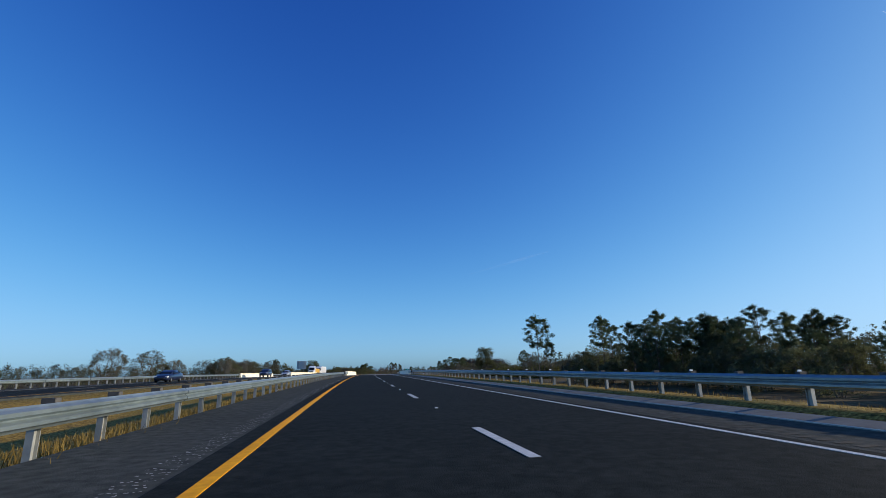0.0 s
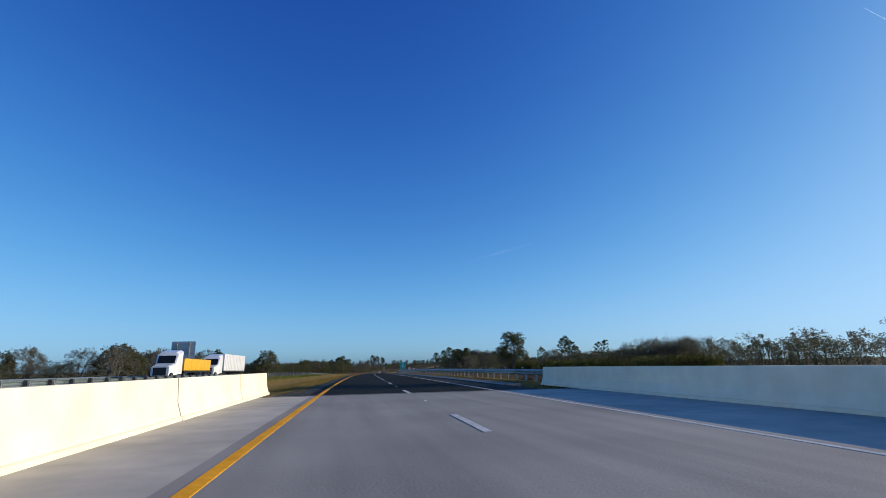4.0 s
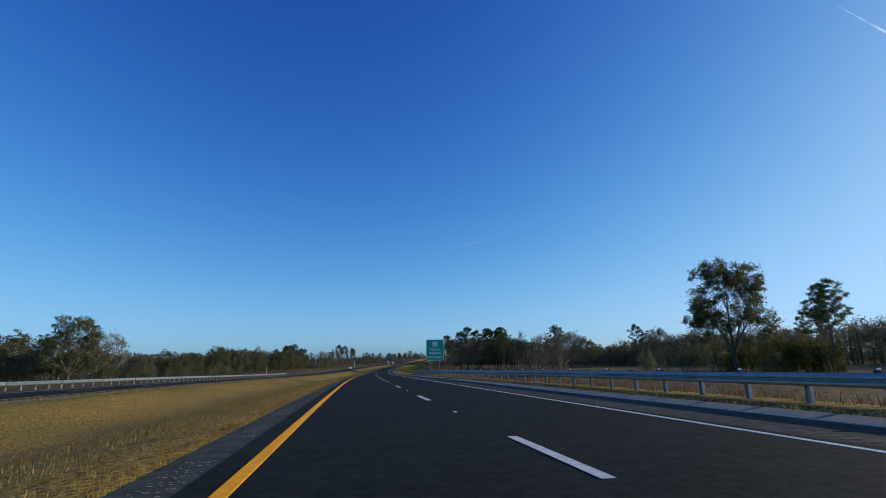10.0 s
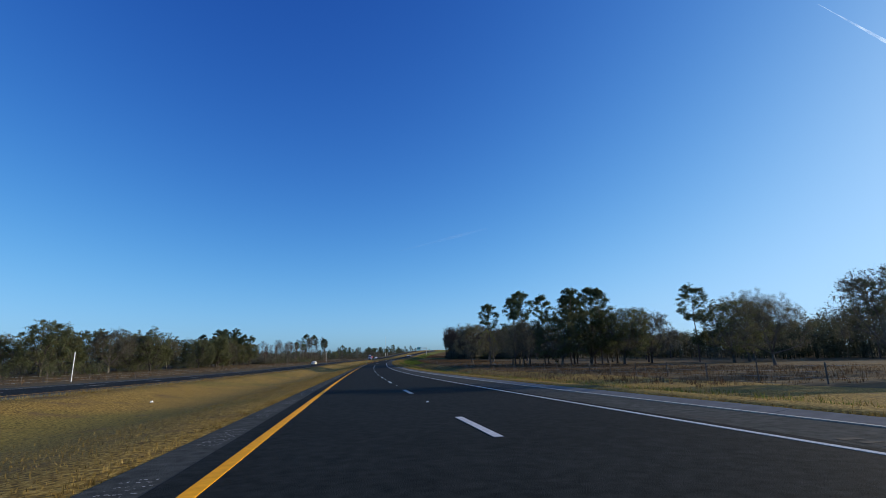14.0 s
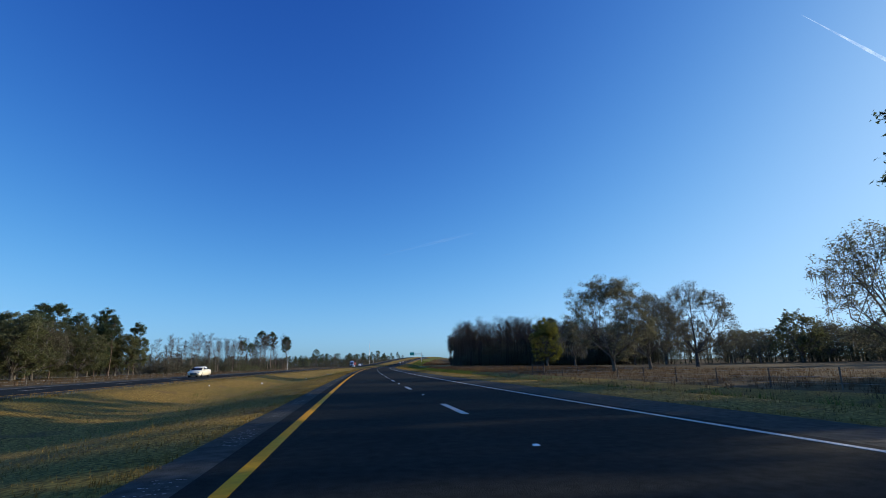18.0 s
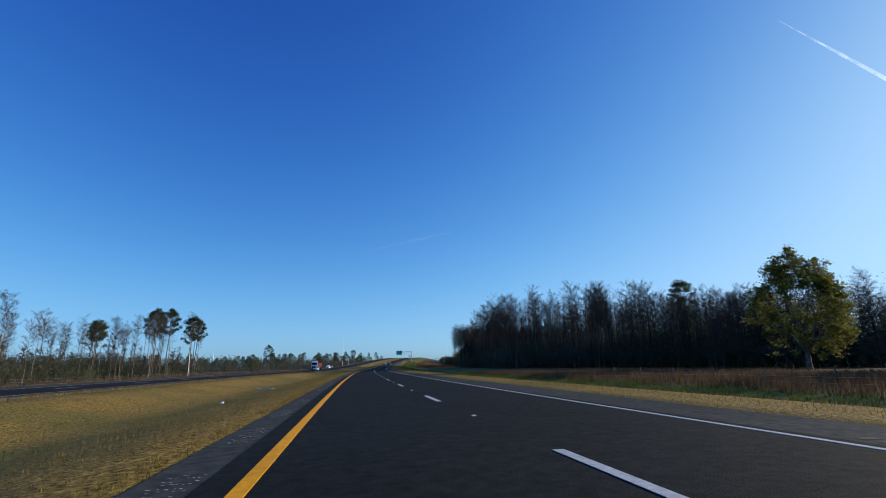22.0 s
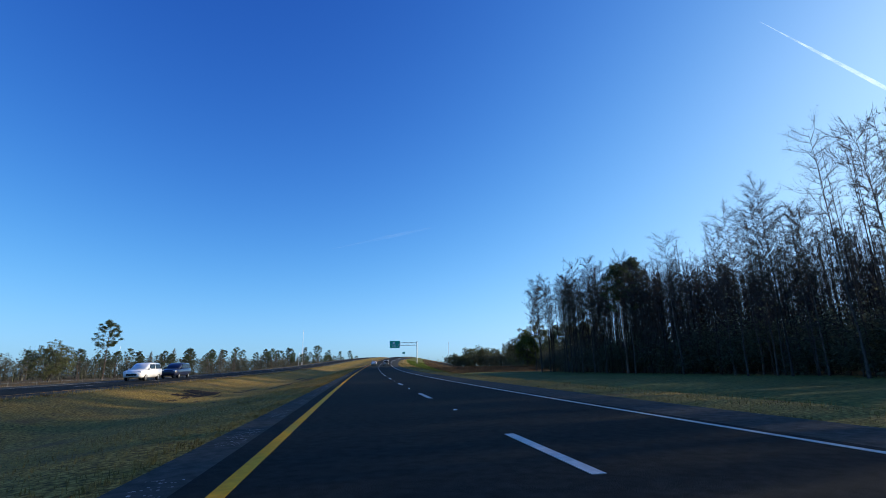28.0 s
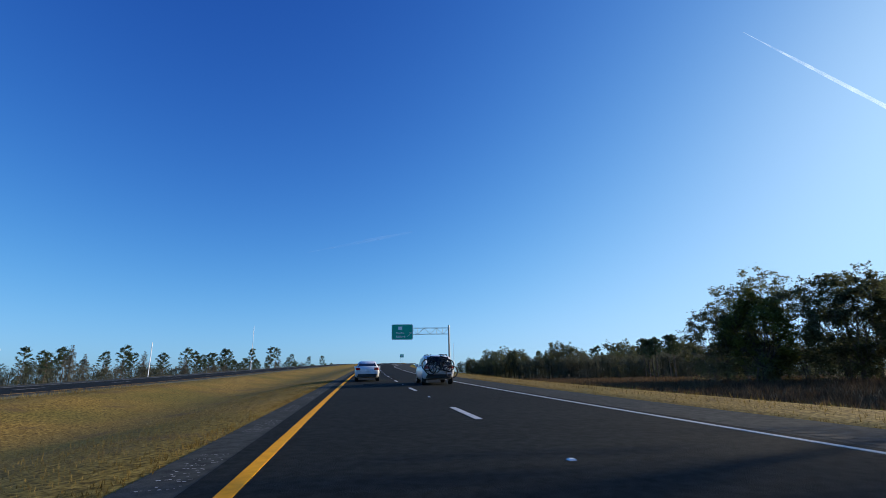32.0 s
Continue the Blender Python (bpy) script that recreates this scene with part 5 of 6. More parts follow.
SEDAN = ([(0.0, 0.78, 0.42, 0.96), (0.14, 0.87, 0.3, 1.04), (0.9, 0.92, 0.22, 1.06), (2.4, 0.93, 0.2, 0.98), (3.8, 0.92, 0.2, 0.93), (4.55, 0.86, 0.22, 0.8), (4.85, 0.68, 0.3, 0.66)],
         [(0.5, 0.8, 1.02, 0.6, 1.07), (1.3, 0.82, 1.0, 0.6, 1.42), (2.0, 0.82, 0.98, 0.62, 1.46), (2.75, 0.82, 0.95, 0.6, 1.41), (3.65, 0.8, 0.9, 0.62, 0.95)], (0.95, 3.85))
SUV = ([(0.0, 0.82, 0.48, 1.05), (0.12, 0.9, 0.36, 1.1), (0.9, 0.93, 0.26, 1.1), (2.4, 0.94, 0.24, 1.07), (3.5, 0.93, 0.24, 1.05), (4.3, 0.88, 0.26, 0.95), (4.6, 0.72, 0.34, 0.8)],
       [(0.08, 0.84, 1.05, 0.7, 1.1), (0.42, 0.84, 1.05, 0.7, 1.62), (1.6, 0.84, 1.05, 0.7, 1.69), (2.5, 0.84, 1.05, 0.68, 1.63), (3.45, 0.82, 1.0, 0.66, 1.06)], (0.85, 3.6))
BIG_SUV = ([(y * 1.12, w * 1.06, zb + 0.08, zt + 0.1) for y, w, zb, zt in SUV[0]], [(y * 1.12, a * 1.06, b + 0.1, c * 1.08, d + 0.17) for y, a, b, c, d in SUV[1]], (0.95, 4.05))


def oncoming(s, lat):
    return frame_at(s, lat, 0.005) @ Matrix.Rotation(math.pi, 4, "Z")


car("white four-door sedan driving in the passing lane", "car", PAINT_WHITE, *SEDAN, frame_at(1074.6, -2.1, 0.005), "sedan", 0.9)
bike_suv = car("silver-white estate car with bicycles on its tailgate", "car", PAINT_WHITE, *SUV, frame_at(1066.4, 1.95, 0.005), "estate_car", 1.0, rack=True)
car("dark blue sedan on the far carriageway", "car", PAINT_DARK, *SEDAN, oncoming(62.0, -25.7), "sedan")
car("dark blue sport utility vehicle on the far carriageway", "car", PAINT_DARK, *BIG_SUV, oncoming(118.0, -25.7), "utility_car")
car("silver sedan on the far carriageway", "car", PAINT_SILVER, *SEDAN, oncoming(124.0, -22.0), "sedan")
car("cream-white sedan on the far carriageway", "car", car_paint("cream_car_paint", (0.75, 0.7, 0.55)), *SEDAN, oncoming(663.5, -25.7), "sedan")
car("white sedan on the far carriageway", "car", PAINT_WHITE, *SEDAN, oncoming(905.0, -22.0), "sedan")
car("white sport utility vehicle on the far carriageway", "car", PAINT_WHITE, *BIG_SUV, oncoming(969.0, -25.7), "utility_car")
car("dark blue sport utility vehicle on the far carriageway", "car", PAINT_DARK, *BIG_SUV, oncoming(978.0, -25.7), "utility_car")


def bicycle(label, m):
    b = thing("bicycle", label, "bicycle", m, group="bicycles on the tailgate")
    r = 0.34
    for y in (-0.52, 0.52):
        g = Geo()
        n = 24
        rings = []
        for i in range(n + 1):
            a = 2 * math.pi * i / n
            rings.append([(x, y + q * math.cos(a), q * math.sin(a)) for x, q in ((0.0, r + 0.025), (0.028, r), (0.0, r - 0.04), (-0.028, r))])
        loft(g, rings, caps=False)
        wheel = part("wheel", g.mesh("wheel", TYRE), b)
        g = Geo()
        for i in range(16):
            a = math.pi * 2 * i / 16
            g.tube([(0, y, 0), (0, y + r * math.cos(a), r * math.sin(a))], [0.005, 0.005], 3, caps=False)
        tagged(part("spokes", g.mesh("spokes", RIM), wheel), kind="stuff")
    g = Geo()
    crank, head, seat = (0, -0.08, -0.06), (0, 0.36, 0.46), (0, -0.2, 0.44)
    for p, q in ((crank, head), (head, seat), (seat, crank), (crank, (0, -0.52, 0)), (seat, (0, -0.52, 0)), (head, (0, 0.52, 0))):
        g.tube([p, q], [0.032, 0.028], 6)
    part("frame", g.mesh("frame", PAINT_BLACK), b)
    g = Geo()
    g.tube([(-0.28, 0.34, 0.6), (0, 0.38, 0.58), (0.28, 0.34, 0.6)], [0.015] * 3, 6)
    g.tube([head, (0, 0.38, 0.58)], [0.015] * 2, 6)
    part("handlebar", g.mesh("handlebar", BLACK), b)
    g = Geo()
    g.box(0, -0.25, 0.57, 0.13, 0.26, 0.05, taper=0.8, bevel=0.03)
    g.tube([seat, (0, -0.23, 0.55)], [0.015] * 2, 6)
    part("saddle", g.mesh("saddle", BLACK), b)
    return b


base = frame_at(1066.4, 1.95, 0.005)
bicycle("black bicycle hung across the tailgate rack", base @ pose(-0.15, -0.2, 1.12, 0, 0, 90))
bicycle("black bicycle hung across the tailgate rack", base @ pose(0.2, -0.36, 0.86, 0, 16, 0) @ pose(0, 0, 0, 0, 0, -90))
bicycle("black bicycle hung across the tailgate rack", base @ pose(0.0, -0.28, 1.0, 0, -8, 0) @ pose(0, 0, 0, 0, 0, 90))
rack = thing("bicycle_rack", "black steel bicycle rack on the tailgate", "rack", base)
g = Geo()
for x in (-0.3, 0.3):
    g.tube([(x, 0.02, 0.7), (x, -0.08, 1.3), (x, -0.5, 1.48)], [0.02] * 3, 6)
g.tube([(-0.4, -0.08, 1.3), (0.4, -0.08, 1.3)], [0.02] * 2, 6)
part("rack_arms", g.mesh("rack_arms", BLACK), rack)


def lorry(label, m, load, length=13.0, deck=None):
    """A tractor unit and trailer, nose towards +y; y = 0 at the trailer's tail."""
    t = thing("lorry", label, "truck", m, group="road vehicles")
    g = Geo()
    y = length + 0.8
    loft(g, [[(1.2, y, .9), (1.2, y, 3.6), (0.9, y, 3.8), (-0.9, y, 3.8), (-1.2, y, 3.6), (-1.2, y, .9)], [(1.22, y + 1.6, .8), (1.22, y + 1.6, 3.2), (0.9, y + 1.5, 3.5), (-0.9, y + 1.5, 3.5), (-1.22, y + 1.6, 3.2), (-1.22, y + 1.6, .8)],
             [(1.15, y + 2.1, .7), (1.15, y + 2.1, 2.0), (0.95, y + 2.1, 2.1), (-0.95, y + 2.1, 2.1), (-1.15, y + 2.1, 2.0), (-1.15, y + 2.1, .7)],
             [(1.0, y + 3.6, .7), (1.0, y + 3.6, 1.7), (0.8, y + 3.6, 1.8), (-0.8, y + 3.6, 1.8), (-1.0, y + 3.6, 1.7), (-1.0, y + 3.6, .7)]])
    part("cab", g.mesh("cab", PAINT_WHITE), t, "white cab")
    g = Geo()
    slab(g, [(1.05, y + 2.08, 2.15), (-1.05, y + 2.08, 2.15), (-1.05, y + 1.62, 3.1), (1.05, y + 1.62, 3.1)], 0.05, 0.05)
    part("windscreen", g.mesh("windscreen", GLASS), t)
    g = Geo()
    g.box(0, y + 3.62, 1.2, 1.5, 0.08, 0.9, bevel=0.05)
    part("grille", g.mesh("grille", BLACK), t)
    g = Geo()
    g.box(0, length / 2, 1.15, 2.4, length, 0.25)
    part("trailer_bed", g.mesh("trailer_bed", BLACK), t)
    if deck is None:
        g = Geo()
        g.box(0, length / 2, 2.6, 2.5, length, 2.65, bevel=0.05)
        for k in range(14):
            for sgn in (1, -1):
                g.box(sgn * 1.26, 0.5 + k * (length - 1) / 13, 2.6, 0.05, 0.1, 2.5)
        part("trailer_box", g.mesh("trailer_box", load), t)
    else:
        g = Geo()
        for k in range(4):
            g.box(0, 1.6 + k * (length - 3) / 3, 1.3 + deck / 2, 2.3, length / 4 - 0.3, deck, bevel=0.08)
        part("load", g.mesh("load", load), t)
    add_wheels(t, (1.0, 2.3, length - 0.3, y + 3.0), 1.05, 0.52, BIG_WHEEL)
    return t


lorry("white-cabbed lorry with a yellow load on the far carriageway", oncoming(204.3, -25.7), PAINT_YELLOW, 11.0, 1.5)
lorry("white box lorry on the far carriageway", oncoming(223.5, -25.7), PAINT_WHITE, 13.0)
lorry("white-cabbed lorry with a red open load", oncoming(937.0, -25.7), PAINT_RED, 11.5, 1.6)

# ---------------------------------------------------------------- signs and masts
def text_mesh(body, size, bold=0.0):
    cu = bpy.data.curves.new("lettering", "FONT")
    cu.body, cu.size, cu.align_x, cu.align_y = body, size, "CENTER", "CENTER"
    cu.extrude, cu.offset, cu.space_character = 0.004, bold, 1.14
    ob = bpy.data.objects.new("lettering", cu)
    scene.collection.objects.link(ob)
    bpy.context.view_layer.update()
    me = bpy.data.meshes.new_from_object(ob)
    bpy.data.objects.remove(ob)
    me.materials.clear()
    me.materials.append(SIGN_WHITE)
    return me


def rounded_plate(w, h, r, y0, y1, cz=0.0, cx=0.0):
    g = Geo()
    ring = []
    for qx, qz, a0 in ((1, 1, 0), (-1, 1, 90), (-1, -1, 180), (1, -1, 270)):
        for k in range(4):
            a = radians(a0 + k * 30)
            ring.append((cx + qx * (w / 2 - r) + r * math.cos(a), cz + qz * (h / 2 - r) + r * math.sin(a)))
    g.prism(ring, y0, y1)
    return g


def letters(body, size, x, z, parent, y=-0.02, bold=0.0):
    return part("lettering", text_mesh(body, size, bold), parent, "white letters", pose(x, y, z, 90))


m = frame_at(417.0, 11.0, gz(417, 11.0), turn=-4, level=True) @ Matrix.Scale(0.905, 4)
exit_sign = thing("exit_sign", "large green roadside exit sign with white lettering", "road sign", m)
mid = (4.55 - gz(417, 11.0)) / 0.905
part("panel", rounded_plate(3.66, 4.35, 0.3, 0.0, 0.03, mid).mesh("panel", GREEN_SIGN), exit_sign, "green sheeting")
border = rounded_plate(3.6, 4.29, 0.28, -0.004, -0.001, mid)
part("border", border.mesh("border", SIGN_WHITE), exit_sign, "white border")
part("face", rounded_plate(3.5, 4.19, 0.25, -0.009, -0.003, mid).mesh("face", GREEN_SIGN), exit_sign)
part("route_marker", rounded_plate(1.0, 1.0, 0.06, -0.016, -0.008, mid + 1.24).mesh("route_marker", SIGN_WHITE), exit_sign, "white square route marker")
g = Geo()
outline = [(-0.4, 0.3), (-0.05, 0.3), (0.1, 0.36), (0.28, 0.3), (0.36, 0.05), (0.42, -0.25), (0.36, -0.4), (0.22, -0.2), (0.12, 0.12), (-0.1, 0.16), (-0.4, 0.2)]
for (x0, z0), (x1, z1) in zip(outline, outline[1:] + outline[:1]):
    g.tube([(x0, -0.018, z0 + mid + 1.24), (x1, -0.018, z1 + mid + 1.24)], [0.014, 0.014], 4)
part("marker_outline", g.mesh("marker_outline", BLACK), exit_sign, "black outline")
num = part("route_number", text_mesh("16", 0.46, 0.01), exit_sign, "black digits", pose(-0.1, -0.036, mid + 1.06, 90))
num.data.materials.clear()
num.data.materials.append(BLACK)
letters("Starke", 0.72, 0, mid + 0.14, exit_sign, bold=0.014)
letters("Raiford", 0.72, 0, mid - 0.64, exit_sign, bold=0.014)
letters("EXIT", 0.46, -1.05, mid - 1.48, exit_sign, bold=0.008)
letters("1/2", 0.5, -0.08, mid - 1.46, exit_sign, bold=0.004)
letters("MILE", 0.46, 0.98, mid - 1.48, exit_sign, bold=0.008)
for x in (-0.95, 0.95):
    g = Geo()
    h = mid + 1.9
    g.box(x, 0.12, h / 2 - 0.3, 0.18, 0.012, h + 0.6)
    g.box(x, 0.3, h / 2 - 0.3, 0.18, 0.012, h + 0.6)
    g.box(x, 0.21, h / 2 - 0.3, 0.012, 0.18, h + 0.6)
    part("post", g.mesh("post", POST_STEEL), exit_sign, "galvanized steel post")
for z in (mid - 1.6, mid, mid + 1.6):
    g = Geo()
    g.box(0, 0.07, z, 3.5, 0.06, 0.08)
    part("brace", g.mesh("brace", SIGN_BACK), exit_sign)

# cantilever sign over the exit lane
GS, GL = 1150.0, 16.0
zg = gz(GS, GL)
m = frame_at(GS, GL, zg, level=True)
gantry = thing("cantilever_sign", "green overhead exit sign on a steel cantilever truss", "road sign", m)
up = -zg
g = Geo()
g.tube([(0, 0, -0.5), (0, 0, up + 9.55)], [0.26, 0.2], 12)
part("pole", g.mesh("pole", POST_STEEL), gantry, "tall grey galvanised steel pole")
g = Geo()
g.box(0, 0, 0.1, 1.3, 1.3, 0.5, bevel=0.1)
part("footing", g.mesh("footing", GUTTER), gantry)
x_end = -13.2
for z in (7.5, 8.9):
    g = Geo()
    g.tube([(0, 0, up + z), (x_end, 0, up + z)], [0.09, 0.08], 8)
    part("chord", g.mesh("chord", POST_STEEL), gantry)
n = 9
for k in range(n):
    x0, x1 = x_end * k / n, x_end * (k + 1) / n
    g = Geo()
    g.tube([(x0, 0, up + (7.5 if k % 2 else 8.9)), (x1, 0, up + (8.9 if k % 2 else 7.5))], [0.045, 0.045], 6)
    g.tube([(x1, 0, up + 7.5), (x1, 0, up + 8.9)], [0.035, 0.035], 6)
    part("truss_member", g.mesh("truss_member", POST_STEEL), gantry)
part("panel", rounded_plate(4.9, 3.5, 0.25, -0.2, -0.16, up + 8.0, -10.9).mesh("panel", GREEN_SIGN), gantry, "green sheeting")
part("border", rounded_plate(4.8, 3.4, 0.22, -0.206, -0.199, up + 8.0, -10.9).mesh("border", SIGN_WHITE), gantry, "white border")
part("face", rounded_plate(4.68, 3.28, 0.2, -0.212, -0.203, up + 8.0, -10.9).mesh("face", GREEN_SIGN), gantry)
part("route_marker", rounded_plate(0.9, 0.8, 0.06, -0.222, -0.211, up + 8.85, -11.4).mesh("route_marker", SIGN_WHITE), gantry, "white square route marker")
letters("Starke", 0.62, -11.4, up + 7.75, gantry, -0.22, 0.01)
letters("Raiford", 0.62, -11.3, up + 6.95, gantry, -0.22, 0.01)
g = Geo()
g.tube([(-9.7, -0.22, up + 6.9), (-8.9, -0.22, up + 7.9)], [0.07, 0.07], 4)
g.tube([(-9.3, -0.22, up + 7.9), (-8.85, -0.22, up + 7.95), (-8.9, -0.22, up + 7.5)], [0.06, 0.06, 0.06], 4)
part("arrow", g.mesh("arrow", SIGN_WHITE), gantry, "white exit arrow")

# small sign in the gore
m = frame_at(1262, 8.2, 0, level=True)
gore = thing("gore_sign", "small green exit sign on a post in the gore", "road sign", m)
part("panel", rounded_plate(1.7, 1.4, 0.1, 0, 0.02, 3.6).mesh("panel", GREEN_SIGN), gore)
g = Geo()
g.box(0, -0.012, 3.7, 1.1, 0.01, 0.22)
g.box(0, -0.012, 3.3, 0.8, 0.01, 0.2)
part("legend", g.mesh("legend", SIGN_WHITE), gore)
for x in (-0.5, 0.5):
    g = Geo()
    g.box(x, 0.05, 1.8, 0.08, 0.06, 4.0)
    part("post", g.mesh("post", POST_STEEL), gore)

# sign on the far side seen from behind
m = frame_at(223, -35.5, gz(223, -35.5), level=True)
back = thing("large_sign", "grey back of a large roadside sign on posts", "road sign", m)
lo = 3.6 - gz(223, -35.5)
part("panel", rounded_plate(4.2, 3.6, 0.2, 0, 0.03, lo + 1.4).mesh("panel", SIGN_BACK), back, "bare aluminium back")
for z in (0.2, 1.0, 1.8, 2.6):
    g = Geo()
    g.box(0, -0.05, lo + z, 4.0, 0.06, 0.08)
    part("brace", g.mesh("brace", POST_STEEL), back)
for x in (-1.1, 1.1):
    g = Geo()
    g.box(x, -0.18, lo / 2 + 1.2, 0.18, 0.2, lo + 3.6)
    part("post", g.mesh("post", POST_STEEL), back)

# thin radio masts
for s, lat, h in ((1363, -90, 38.4), (1421, -299, 30.0), (1420, 46, 22.0)):
    m = frame_at(s, lat, gz(s, lat), level=True)
    mast = thing("mast", "slender pale steel mast", "mast", m, group="masts")
    for k in range(3):
        g = Geo()
        g.tube([(0, 0, h * k / 3 - 0.3 * (k == 0)), (0, 0, h * (k + 1) / 3)], [0.3 - 0.07 * k, 0.26 - 0.07 * k], 8)
        part("pole_section", g.mesh("pole_section", SIGN_WHITE), mast)
# short white marker poles by the far carriageway
for s, lat, h in ((543.6, -48.5, 4.6), (875, -56.5, 7.5), (1116, -34, 5.0)):
    m = frame_at(s, lat, gz(s, lat), level=True)
    p = thing("marker_pole", "plain white pole beside the far carriageway", "pole", m, group="marker poles")
    g = Geo()
    g.tube([(0, 0, -0.3), (0, 0, h)], [0.06, 0.06], 8)
    part("shaft", g.mesh("shaft", SIGN_WHITE), p)
    g = Geo()
    g.tube([(0, 0, h), (0, 0, h + 0.08)], [0.08, 0.06], 8)
    part("cap", g.mesh("cap", SIGN_WHITE), p)


# ---------------------------------------------------------------- fences
def wire_fence(a, b, lat, step, label, h=1.25):
    f = thing("wire_fence", label, "fence", group="field fences")
    g = Geo()
    g.tube([(0, 0, -0.3), (0, 0, h)], [0.05, 0.045], 6)
    pm = g.mesh("post", BARK_GREY)
    s = a
    spots = []
    while s <= b:
        m = frame_at(s, lat, gz(s, lat), level=True)
        part("post", pm, f, m=m)
        spots.append(m.translation.copy())
        s += step
    for z in (0.35, 0.7, 1.05):
        g = Geo()
        g.tube([p + Vector((0, 0, z)) for p in spots], [0.006] * len(spots), 3, caps=False)
        part("wire", g.mesh("wire", POST_STEEL), f)
    return f


wire_fence(440, 862, 24.5, 5.0, "weathered timber posts with wire along the pasture")
wire_fence(500, 1100, -44.0, 5.0, "weathered timber posts with wire beyond the far carriageway")
for s, lat in ((459, 23.5), (657, 23.5), (883, -43.4), (893, -43.4)):
    m = frame_at(s, lat, gz(s, lat), level=True)
    gate = thing("gate_frame", "dark timber H-brace at the fence corner", "fence", m, group="fence braces")
    for x in (-0.9, 0.9):
        g = Geo()
        g.tube([(x, 0, -0.3), (x, 0, 1.7)], [0.1, 0.09], 7)
        part("post", g.mesh("post", BARK_GREY), gate)
    for z in (0.5, 1.4):
        g = Geo()
        g.tube([(-0.9, 0, z), (0.9, 0, z)], [0.06, 0.06], 6)
        part("rail", g.mesh("rail", BARK_GREY), gate)

# flexible delineators on the verge
for s in (92, 1130):
    m = frame_at(s, 10.2 if s < 1000 else 9.4, gz(s, 9.6), level=True)
    d = thing("delineator", "white flexible delineator post", "post", m, group="delineators")
    g = Geo()
    g.box(0, 0, 0.55, 0.09, 0.03, 1.2, bevel=0.01)
    part("blade", g.mesh("blade", SIGN_WHITE), d)
    g = Geo()
    g.box(0, -0.018, 0.95, 0.07, 0.01, 0.15)
    part("reflector", g.mesh("reflector", SIGN_BACK), d)

# wet bare mud along the bottom of the median, tree shade painted into its dark colour
g = Geo()
r2 = random.Random(61)
MUD_SHADE = material("wet_mud_shade", [(0.022, 0.015, 0.009), (0.06, 0.04, 0.022)], 2.5, 0.95, bump=0.6, bump_scale=6.0, big=0.2, big_scale=0.3, spec=0.05, detail=8.0)
RUN, WIDE = 0.4, 0.22
for i in range(190):
    for j in range(34):
        s, x = 924 + i * RUN, -15.3 + j * WIDE
        low = -12.0 + 0.8 * math.sin(s * 0.17) + (1.2 if s > 950 else -0.6)
        wet = noise.noise((s * 0.07, x * 0.3, 3.0)) + 0.6 * noise.noise((s * 0.5, x * 1.1, 5.0)) + 0.5 * r2.random() - abs(x - low) / 1.9 + 0.75 * math.sin(math.pi * i / 190)
        if wet > 0.42:
            o = len(g.v)
            g.v += [tuple(at(a, c, gz(a, c) + 0.012)) for a, c in ((s, x), (s, x + WIDE), (s + RUN, x + WIDE), (s + RUN, x))]
            g.f.append((o, o + 3, o + 2, o + 1))
            g.k.append(0)
tagged(new("mud_patch", g.mesh("mud_patch", MUD_SHADE, smooth=True)), "wet mud in the bottom of the grass median, darkened with painted shade", "mud", kind="stuff")

# drain inlets in the median and scraps of litter
for s, lat in ((700.9, -10.8), (762.5, -10.6)):
    m = frame_at(s, lat, gz(s, lat) + 0.06, level=True)
    d = thing("drain_inlet", "square concrete drain inlet in the median grass", "drain", m, group="median inlets")
    for x, y, w, h in ((0, -0.55, 1.3, 0.12), (0, 0.55, 1.3, 0.12), (-0.59, 0, 0.12, 0.98), (0.59, 0, 0.12, 0.98)):
        g = Geo()
        g.box(x, y, -0.02, w, h, 0.14)
        part("kerb", g.mesh("kerb", DECK), d)
    g = Geo()
    for k in range(8):
        g.box(-0.45 + k * 0.13, 0, 0.0, 0.04, 0.98, 0.06)
    part("grate", g.mesh("grate", BLACK), d)
for k, (s, lat) in enumerate(((440.2, -12.0), (443.8, -13.3), (645.5, -13.8), (667.4, -11.6), (677.5, -9.8), (709.1, -9.3), (486.6, -13.7), (632, -15.5), (30, -7.6), (742, -9.0), (790.7, 7.5))):
    g = Geo()
    r2 = random.Random(k)
    pts = [(0.1 * math.cos(a) * r2.uniform(.6, 1.2), 0.08 * math.sin(a) * r2.uniform(.6, 1.2)) for a in np.linspace(0, 6.28, 8)[:-1]]
    g.add([(x, y, 0.0) for x, y in pts] + [(x * .7, y * .7, 0.06 + 0.04 * r2.random()) for x, y in pts] + [(0, 0, 0.08)],
          [(i, (i + 1) % 7, 7 + (i + 1) % 7, 7 + i) for i in range(7)] + [(7 + i, 7 + (i + 1) % 7, 14) for i in range(7)])
    ob = part("litter", g.mesh("litter", SIGN_WHITE), m=frame_at(s, lat, gz(s, lat) + 0.02, level=True))
    tagged(ob, "crumpled white scrap of litter on the grass", "litter", "litter")


